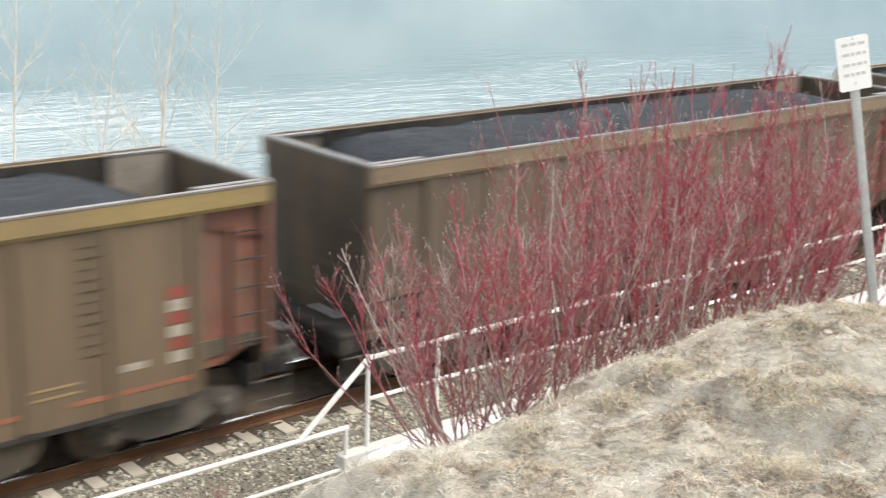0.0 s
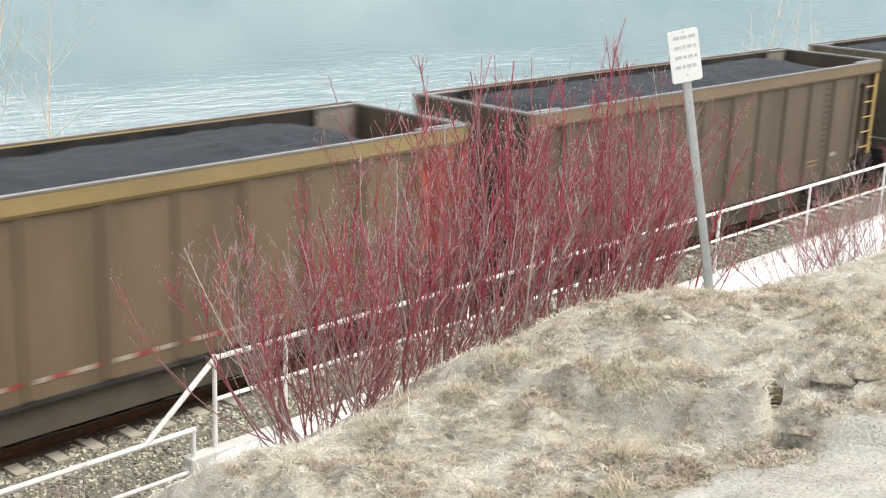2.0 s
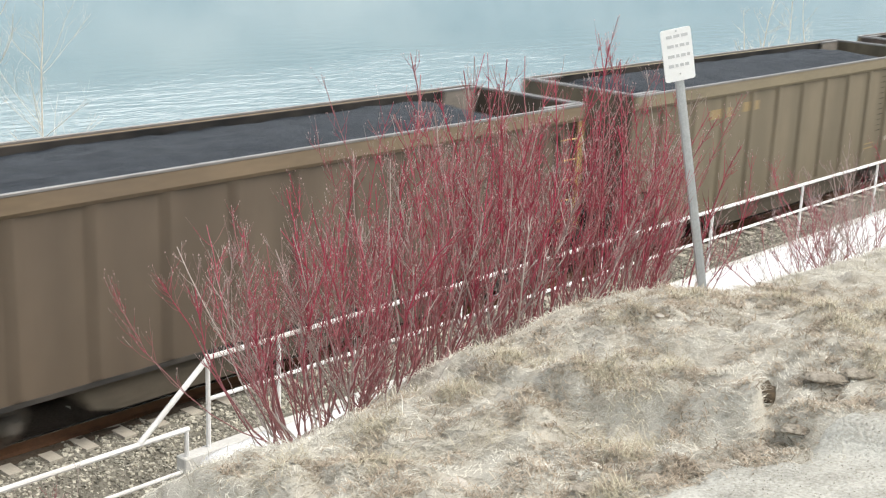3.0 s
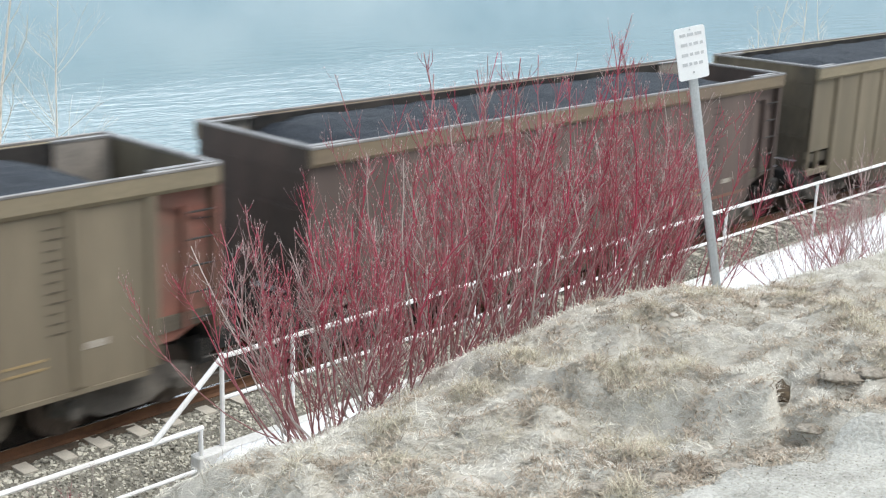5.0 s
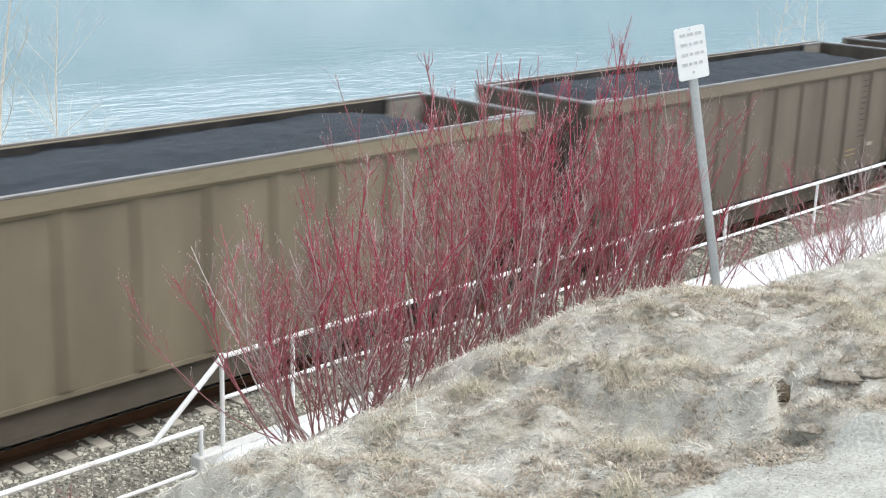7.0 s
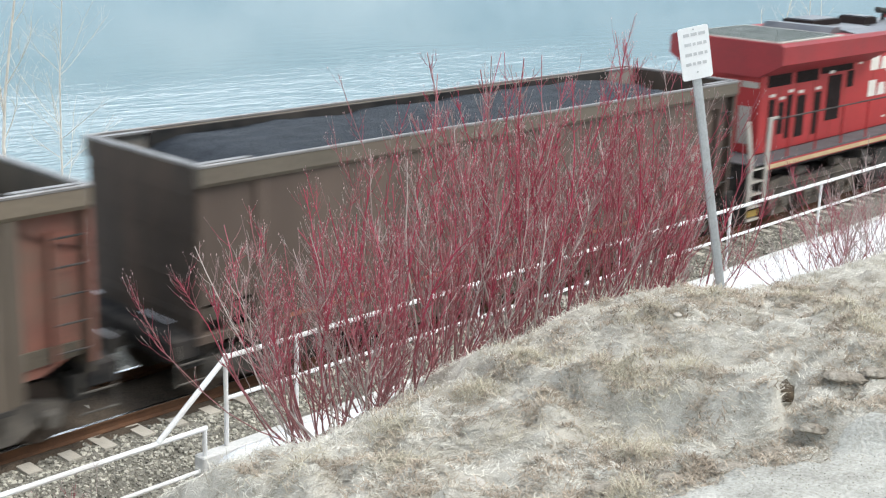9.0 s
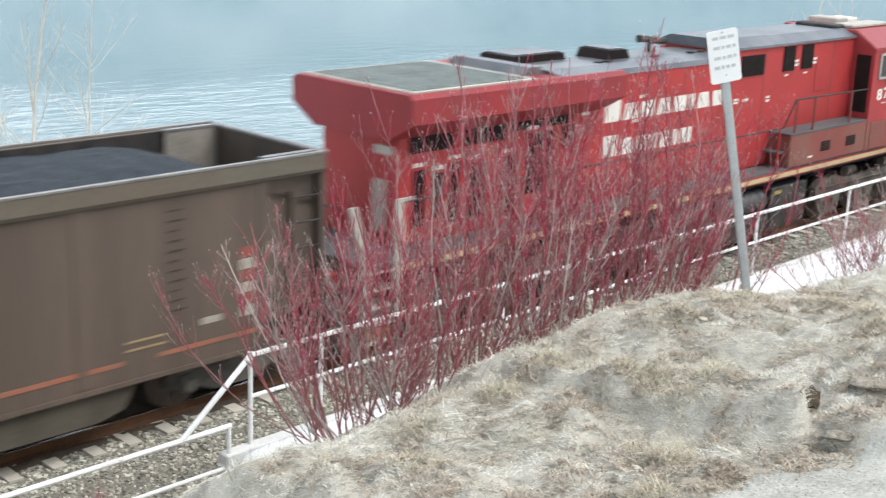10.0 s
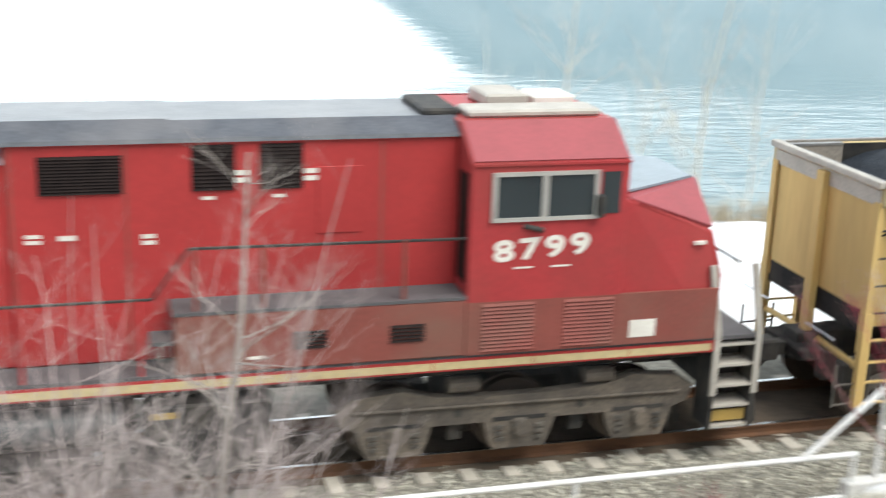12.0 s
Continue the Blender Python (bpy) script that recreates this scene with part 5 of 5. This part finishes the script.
# ---- shrubs ----
def cane(tubes, tips, buds, base, tip, r0, rng, twigs, twig_len, bend=0.10):
    """One crooked stem from base to tip, forked twice, with side twigs and buds."""
    n = 8
    d = tip - base
    ln = d.length
    side = Vector((rng.uniform(-1, 1), rng.uniform(-1, 1), 0)) * bend * ln
    wob, ph = rng.uniform(0.008, 0.022) * ln, rng.uniform(0, 6.283)
    pts = []
    for i in range(n + 1):
        t = i / n
        out = Vector((d.x, d.y, 0)) * (t ** 0.7 - t)
        kink = Vector((math.sin(ph + 7 * t), math.cos(ph * 1.7 + 6 * t), 0)) * wob * t
        pts.append(base + d * t + out + side * math.sin(math.pi * t) + kink + Vector((rng.gauss(0, 1), rng.gauss(0, 1), 0)) * 0.004 * ln)
    tubes.add(pts, [r0 * (1 - 0.64 * i / n) for i in range(n + 1)], 5)

    def offshoot(q, along, a, m, thick, level):
        flat = Vector((math.cos(a), math.sin(a), 0))
        up = (along + flat * rng.uniform(0.35, 0.95)).normalized()
        p1 = q + up * m * 0.40
        p2 = p1 + (up + Vector((0, 0, 0.35))).normalized() * m * 0.32
        end = p2 + (up + Vector((rng.gauss(0, 0.1), rng.gauss(0, 0.1), 0.6))).normalized() * m * 0.30
        tubes.add([q, p1, p2], [thick, thick * 0.8, thick * 0.68], 3)
        tips.add([p2, end], [thick * 0.68, thick * 0.45], 3)
        if buds is not None and rng.random() < 0.6:
            buds.append(end)
        for k in range(level):
            offshoot(p1.lerp(p2, rng.uniform(0.0, 0.9)), (p2 - p1).normalized(), rng.uniform(0, 6.283), m * rng.uniform(0.4, 0.65), thick * 0.65, 0)

    # twigs stand in opposite pairs
    for _ in range(twigs):
        t = 0.32 + 0.65 * rng.random() ** 0.72
        i = min(int(t * n), n - 1)
        q = pts[i].lerp(pts[i + 1], t * n - i)
        a = rng.uniform(0, 6.283)
        m = twig_len * rng.uniform(0.35, 1.2) * (1.25 - t * 0.75)
        for k in (0, math.pi):
            if rng.random() < 0.85:
                offshoot(q, (pts[i + 1] - pts[i]).normalized(), a + k, m * rng.uniform(0.7, 1.2), r0 * (1 - 0.64 * t) * 0.60, 2 if rng.random() < 0.4 else 0)
    if buds is not None:
        buds.append(pts[-1])


def bud_mesh(name, places, size, rng):
    v, f = [], []
    for c in places:
        s = size * rng.uniform(0.6, 1.3)
        b = len(v)
        v += [(c.x + s, c.y, c.z), (c.x, c.y + s, c.z), (c.x - s, c.y, c.z), (c.x, c.y - s, c.z), (c.x, c.y, c.z + 2.2 * s), (c.x, c.y, c.z - 1.5 * s)]
        f += [(b + i, b + (i + 1) % 4, b + 4) for i in range(4)] + [(b + (i + 1) % 4, b + i, b + 5) for i in range(4)]
    me = bpy.data.meshes.new(name)
    me.from_pydata(v, [], f)
    return me


def shrub(x, y, height, spread, canes, rng, label, lean=(0.0, 0.0), old=0.34, r=0.0118):
    z = ground_z(x, y) - 0.08
    top = tagged(new("dogwood_shrub"), label, "shrub", "dogwood shrubs along the fence")
    top.location = (x, y, z)
    red, grey, buds = Tubes(), Tubes(), []
    for i in range(canes):
        a = rng.uniform(0, 6.283)
        rr = math.sqrt(rng.random())
        b = Vector((math.cos(a) * rr * 0.30, math.sin(a) * rr * 0.30, 0))
        h = height * (rng.uniform(0.45, 0.86) if rng.random() < 0.86 else rng.uniform(0.86, 1.0))
        t = b + Vector((math.cos(a) * rr * spread + rng.gauss(0, 0.20) + lean[0] * h, math.sin(a) * rr * spread + rng.gauss(0, 0.20) + lean[1] * h, h * (1 - 0.16 * rr)))
        old_cane = rng.random() < old
        cane(grey if old_cane else red, grey, buds, b, t, r * rng.uniform(0.55, 1.25), rng, rng.randint(10, 14), 0.52)
    for i in range(int(canes * 0.25)):
        a = rng.uniform(0, 6.283)
        b = Vector((math.cos(a) * 0.3, math.sin(a) * 0.3, 0))
        t = b + Vector((math.cos(a) * 0.5, math.sin(a) * 0.5, rng.uniform(0.5, 1.3)))
        cane(grey, grey, None, b, t, 0.006, rng, 3, 0.30)
    tagged(link_mesh("red_growth", red.mesh("red_growth"), M["stem_red"], top, "crimson dogwood stems"), kind="stuff")
    tagged(link_mesh("old_growth", grey.mesh("old_growth"), M["stem_old"], top, "greyish brown old stems"), kind="stuff")
    tagged(link_mesh("bud_growth", bud_mesh("bud_growth", buds, 0.0052, rng), M["bud"], top), kind="stuff")
    return top


def hedge():
    rng = random.Random(12)
    rows = [(7.15, -8.15, 2.3, -0.10), (7.40, -7.7, 2.5, -0.08), (7.80, -8.25, 2.65, -0.03), (8.25, -7.65, 2.95, -0.02), (8.65, -8.2, 3.1, 0.02), (9.15, -7.75, 3.45, 0.0), (9.55, -8.25, 3.5, 0.03), (10.1, -7.8, 3.65, 0.0), (10.6, -8.15, 3.5, 0.03), (11.15, -7.7, 3.5, 0.02), (11.6, -8.1, 3.4, 0.05), (12.15, -7.8, 3.4, 0.10), (12.7, -8.0, 2.8, 0.18)]
    for i, (x, y, h, k) in enumerate(rows):
        # the outer bushes splay along the fence, away from the clump
        shrub(x + rng.uniform(-0.1, 0.1), y, h * rng.uniform(1.06, 1.18), rng.uniform(0.72, 0.98), rng.randint(21, 25), rng, "leafless red-stemmed dogwood shrub at the foot of the bank", lean=(0.70 * k, -0.70 * k), old=0.17)
    shrub(6.2, -4.75, 1.5, 0.22, 4, rng, "thin red shoots beside the lower fence", old=0.2, r=0.008)
    for x, y, h in ((17.3, -7.5, 1.3), (18.6, -7.3, 1.8), (20.2, -7.0, 2.3), (21.8, -6.8, 2.4), (23.6, -6.6, 2.4)):
        shrub(x, y, h, 1.0, 18, rng, "sparse low dogwood shrub beside the snow", old=0.45, r=0.009)


hedge()


def grow(tubes, base, direction, length, r, depth, rng, kids, spread):
    n = 6 if depth > 1 else 4
    pts, d = [base], direction.normalized()
    for i in range(n):
        d = (d + Vector((rng.gauss(0, 0.10), rng.gauss(0, 0.10), rng.gauss(0.02, 0.06)))).normalized()
        pts.append(pts[-1] + d * length / n)
    tubes.add(pts, [r * (1 - 0.70 * i / n) for i in range(n + 1)], 4 if depth > 1 else 3)
    if depth == 0:
        return
    for _ in range(kids[0]):
        t = rng.uniform(0.25, 0.97)
        i = min(int(t * n), n - 1)
        a = rng.uniform(0, 6.283)
        dv = (d * rng.uniform(0.5, 1.0) + Vector((math.cos(a), math.sin(a), rng.uniform(0.0, 0.6))) * spread).normalized()
        grow(tubes, pts[i].lerp(pts[i + 1], t * n - i), dv, length * rng.uniform(0.35, 0.6) * (1.2 - 0.5 * t), r * (1 - 0.7 * t) * 0.55, depth - 1, rng, kids[1:], spread)


def bare_tree(x, y, height, r, rng, label, material, kids, spread=0.8, lean=(0, 0), name="bare_tree", stems=1):
    top = tagged(new(name), label, "tree" if name == "bare_tree" else "shrub")
    top.location = (x, y, ground_z(x, y) - 0.05)
    trunk, limbs = Tubes(), Tubes()
    for s in range(stems):
        n = 9
        a = rng.uniform(0, 6.283)
        pts = [Vector((rng.uniform(-0.25, 0.25), rng.uniform(-0.25, 0.25), 0)) if stems > 1 else Vector((0, 0, 0))]
        d = Vector((lean[0] + (math.cos(a) * 0.55 if stems > 1 else 0), lean[1] + (math.sin(a) * 0.4 if stems > 1 else 0), 1)).normalized()
        h = height * (rng.uniform(0.5, 1.0) if stems > 1 else 1)
        for i in range(n):
            d = (d + Vector((rng.gauss(0, 0.05), rng.gauss(0, 0.05), 0.03))).normalized()
            pts.append(pts[-1] + d * h / n)
        rr = r * (rng.uniform(0.5, 1.0) if stems > 1 else 1)
        trunk.add(pts, [rr * (1 - 0.85 * i / n) for i in range(n + 1)], 7)
        for _ in range(kids[0]):
            t = rng.uniform(0.18, 0.98)
            i = min(int(t * n), n - 1)
            a = rng.uniform(0, 6.283)
            dv = Vector((math.cos(a) * spread, math.sin(a) * spread, rng.uniform(0.3, 1.0)))
            grow(limbs, pts[i].lerp(pts[i + 1], t * n - i), dv, h * rng.uniform(0.14, 0.32) * (1.25 - t * 0.8), rr * (1 - 0.85 * t) * 0.42, 2, rng, kids[1:], spread)
    link_mesh("trunk", trunk.mesh("trunk"), material, top)
    link_mesh("crown", limbs.mesh("crown"), material, top, "bare twigs")
    return top


def trees():
    rng = random.Random(31)
    pale = "slender pale leafless tree on the snowy lake shore"
    for x, y, h, r in ((9.7, 9.0, 8.5, 0.040), (11.6, 9.3, 7.5, 0.025), (13.15, 9.0, 9.5, 0.050), (14.45, 9.2, 8.0, 0.030), (12.3, 10.2, 5.0, 0.022), (8.7, 9.5, 6.0, 0.025)):
        bare_tree(x, y, h, r, rng, pale, M["pale_bark"], (22, 6, 3), 0.55)
    for x, y, h in ((44.6, 9.0, 4.6), (46.0, 9.2, 5.6), (47.6, 9.0, 5.2), (27.0, 9.5, 3.0), (52.0, 10.0, 5.0)):
        bare_tree(x, y, h, 0.05, rng, pale, M["pale_bark"], (20, 5, 2), 0.6)
    grey = "grey leafless many-stemmed bush on the bank above the lower fence"
    bare_tree(0.63, -7.0, 4.9, 0.060, rng, "grey young leafless tree on the bank", M["grey_bark"], (24, 7, 4), 0.95, lean=(0.03, 0))
    for x, y, h in ((-0.2, -7.1, 5.4), (0.4, -6.8, 4.7), (1.15, -7.1, 3.1), (1.7, -6.9, 2.5), (-0.9, -7.0, 5.2), (2.2, -6.8, 2.2), (0.1, -7.3, 5.2), (-0.5, -6.7, 5.4), (0.75, -7.3, 4.1)):
        bare_tree(x, y, h, 0.025, rng, grey, M["bush_bark"], (20, 6, 4), 0.90, name="grey_bush", stems=7)


trees()


# ---- grass, stones and litter on the bank ----
def bank_grass():
    rng = np.random.default_rng(7)
    k = 210000
    # most of it lies in tufts
    cx, cy = rng.uniform(3.5, 17, 900), rng.uniform(-15, -8.5, 900)
    pick = rng.integers(0, 900, k)
    x = cx[pick] + rng.normal(0, 0.16, k)
    y = cy[pick] + rng.normal(0, 0.13, k)
    loose = rng.uniform(0, 1, k) < 0.58
    x = np.where(loose, rng.uniform(3.5, 17, k), x)
    y = np.where(loose, rng.uniform(-15.2, -8.2, k), y)
    keep = np.array([smooth_step(0.0, 0.4, path_edge(a, b)) < rnd for a, b, rnd in zip(x, y, rng.uniform(0.02, 1, k))])
    x, y = x[keep], y[keep]
    z = np.array([ground_z(a, b) for a, b in zip(x, y)]) + 0.004
    flow = np.array([0.4 + 5.0 * rough_noise(a, b, 0.9, 61) for a, b in zip(x, y)])
    me = blades("dead_grass", np.stack([x, y, z], 1), (0.02, 0.135), (0.0012, 0.0034), (0, 0, 0), rng, (-0.02, 0.20), flow)
    tagged(link_mesh("dead_grass", me, M["grass"]), "matted pale straw-coloured dead grass", "grass", kind="stuff")
    # standing tufts
    rt = random.Random(17)
    roots = []
    for _ in range(52):
        tx, ty = rt.uniform(4.8, 15.5), rt.uniform(-13.5, -9.2)
        if path_edge(tx, ty) > -0.3:
            continue
        for _ in range(rt.randint(60, 150)):
            a, b = tx + rt.gauss(0, 0.11), ty + rt.gauss(0, 0.09)
            roots.append((a, b, ground_z(a, b)))
    for tx, ty, w, h in TUSSOCKS:
        for _ in range(330):
            a, b = tx + rt.gauss(0, w * 0.62), ty + rt.gauss(0, w * 0.5)
            roots.append((a, b, ground_z(a, b)))
    me = blades("grass_tufts", np.array(roots), (0.05, 0.19), (0.0013, 0.0030), (0.2, 0.2, 0), rng, (0.10, 0.6))
    tagged(link_mesh("grass_tufts", me, M["tuft"]), "olive brown tufts of dead grass", "grass", kind="stuff")
    # upright wisps along the crest and among the shrubs
    k = 1000
    x, y = rng.uniform(4.8, 16, k), rng.normal(-9.15, 0.35, k)
    z = np.array([ground_z(a, b) for a, b in zip(x, y)])
    me = blades("grass_wisps", np.stack([x, y, z], 1), (0.08, 0.24), (0.0015, 0.0030), (0.25, 0.1, 0), rng, (0.2, 0.8))
    tagged(link_mesh("grass_wisps", me, M["grass"]), "dry grass wisps on the edge of the bank", "grass", kind="stuff")
    # rushes at the water's edge and weeds beside the ballast
    k = 9000
    x, y = rng.uniform(-10, 60, k), rng.normal(14.0, 0.5, k)
    z = np.array([ground_z(a, b) for a, b in zip(x, y)])
    me = blades("shore_reeds", np.stack([x, y, z], 1), (0.25, 0.7), (0.006, 0.012), (0, 0, 0), rng, (0.5, 1.2))
    tagged(link_mesh("shore_reeds", me, M["reed"]), "tan dead reeds along the lake edge", "reeds", kind="stuff")


def thatch():
    """Low mats of brown broken stalks that blotch the bank."""
    rng, rt, roots = np.random.default_rng(5), random.Random(29), []
    spots = [(rt.uniform(4.9, 13), rt.uniform(-12.9, -9.25), rt.uniform(0.04, 0.17)) for _ in range(320)]
    spots += [(7.44 + 0.26 * i + rt.gauss(0, 0.08), -12.38 - 0.10 * i + rt.gauss(0, 0.07), 0.12) for i in range(-6, 7)]
    spots += [(tx - 0.6 * w, ty - 0.9 * w, 0.6 * w) for tx, ty, w, h in TUSSOCKS]
    for tx, ty, w in spots:
        if path_edge(tx, ty) > 0.1:
            continue
        for _ in range(int(900 * w)):
            a, b = tx + rt.gauss(0, w), ty + rt.gauss(0, w * 0.5)
            roots.append((a, b, ground_z(a, b) + 0.01))
    me = blades("brown_thatch", np.array(roots), (0.025, 0.11), (0.002, 0.005), (0, 0, 0), rng, (0.0, 0.5))
    tagged(link_mesh("brown_thatch", me, M["thatch"]), "low brown mats of broken dead stalks", "grass", kind="stuff")


def path():
    def z(x, y):
        e = path_edge(x, y)
        return ground_z(x, y) + (0.030 if e > 0.15 else -0.05 + max(-0.1, min(0.06, e * 0.4)))
    tagged(sheet("path", steps((3, 16, 0.10)), steps((-20, -10.6, 0.08)), z, M["path"]), "pale bare gravel path on the bank", "path")


def path_pebbles():
    rng = random.Random(23)
    tubes_v, tubes_f = [], []
    for _ in range(9000):
        x, y = rng.uniform(5.0, 10.0), rng.uniform(-14.5, -11.4)
        if path_edge(x, y) < rng.uniform(-0.3, 0.2):
            continue
        s, z, b = rng.uniform(0.003, 0.008), ground_z(x, y) + 0.031, len(tubes_v)
        tubes_v += [(x + s * rng.uniform(0.7, 1.2), y, z), (x, y + s, z), (x - s, y, z), (x, y - s * rng.uniform(0.7, 1.2), z), (x + 0.2 * s, y, z + s * 0.8)]
        tubes_f += [(b + i, b + (i + 1) % 4, b + 4) for i in range(4)]
    me = bpy.data.meshes.new("path_pebbles")
    me.from_pydata(tubes_v, [], tubes_f)
    tagged(link_mesh("path_pebbles", me, M["stone"]), "small loose pebbles on the bare path", "gravel", kind="stuff")


def bank_stones():
    rng = random.Random(3)
    spots = [(5.85, -10.95, 0.13), (9.1, -10.4, 0.05), (7.1, -11.6, 0.05), (10.3, -10.0, 0.06)]
    for x, y, s in spots:
        bm = B()
        bmesh.ops.create_icosphere(bm, subdivisions=2, radius=1)
        for v in bm.verts:
            v.co *= 1 + 0.18 * noise.noise(v.co * 1.7 + Vector((x, y, 0)))
            v.co = Vector((v.co.x * s, v.co.y * s * 0.85, v.co.z * s * 0.30))
        o = part("stone", bm, M["rock"], None, "flat pale stone lying in the dead grass", smooth=True)
        tagged(o, category="stone", group="stones on the bank")
        o.location = (x, y, ground_z(x, y) + 0.02)
        o.rotation_euler = (rng.uniform(-0.2, 0.2), rng.uniform(-0.2, 0.2), rng.uniform(0, 6))
    sod = "crumbling brown sod of earth at the edge of the path"
    clods = [(x, y, k, sod) for x, y, k in ((7.37, -12.36, 0.10), (6.95, -12.30, 0.115), (7.62, -12.50, 0.10), (8.53, -12.24, 0.12), (8.72, -12.42, 0.12), (6.62, -12.05, 0.11), (6.25, -11.80, 0.10), (9.25, -12.12, 0.12), (9.75, -11.98, 0.10), (8.0, -12.52, 0.09))]
    for x, y, k, label in clods:
        bm = B()
        bmesh.ops.create_icosphere(bm, subdivisions=3, radius=1)
        for v in bm.verts:
            v.co *= 1 + 0.25 * noise.noise(v.co * 1.4 + Vector((x, y, 0))) + 0.14 * noise.noise(v.co * 4.0 + Vector((y, x, 0))) + 0.10 * noise.noise(v.co * 9.0)
            v.co = Vector((v.co.x * k * 1.25, v.co.y * k * 0.8, v.co.z * k * (0.60 if k > 0.12 else 0.30)))
        o = tagged(part("earth_clod", bm, M["earth"], None, label), category="clod")
        o.location = (x, y, ground_z(x, y) + 0.005)
        o.rotation_euler.z = -0.8 + rng.uniform(-0.3, 0.3)
    # flattened dark lump in place of the burrow's shaded hole
    bm = B()
    bmesh.ops.create_icosphere(bm, subdivisions=2, radius=1)
    for v in bm.verts:
        v.co *= 1 + 0.55 * noise.noise(v.co * 1.8) + 0.2 * noise.noise(v.co * 5.0)
        v.co = Vector((v.co.x * 0.17, v.co.y * 0.06, v.co.z * 0.055))
    o = tagged(part("burrow", bm, M["soil"], None, "dark earth lump painted as the shade in a small burrow mouth", smooth=True), category="burrow")
    o.location = (8.30, -11.90, ground_z(8.30, -11.93) + 0.035)
    o.rotation_euler.z = 0.55


bank_grass()
thatch()
path()
path_pebbles()
bank_stones()


# ---- what moves ----
def motions():
    for thing, x0 in TRAIN:
        walk(thing, [(t, pose(x0 - SPEED * t - 0.33 * smooth_step(6.0, 9.0, t), 0, 0)) for t in range(13)])
    for wheel, wx, r in WHEELS:
        turn = SPEED / r / FPS
        walk(wheel, [(i / FPS, Matrix.Translation((wx, 0, r)) @ Matrix.Rotation(-turn * i, 4, "Y")) for i in range(12 * FPS + 1)])


motions()
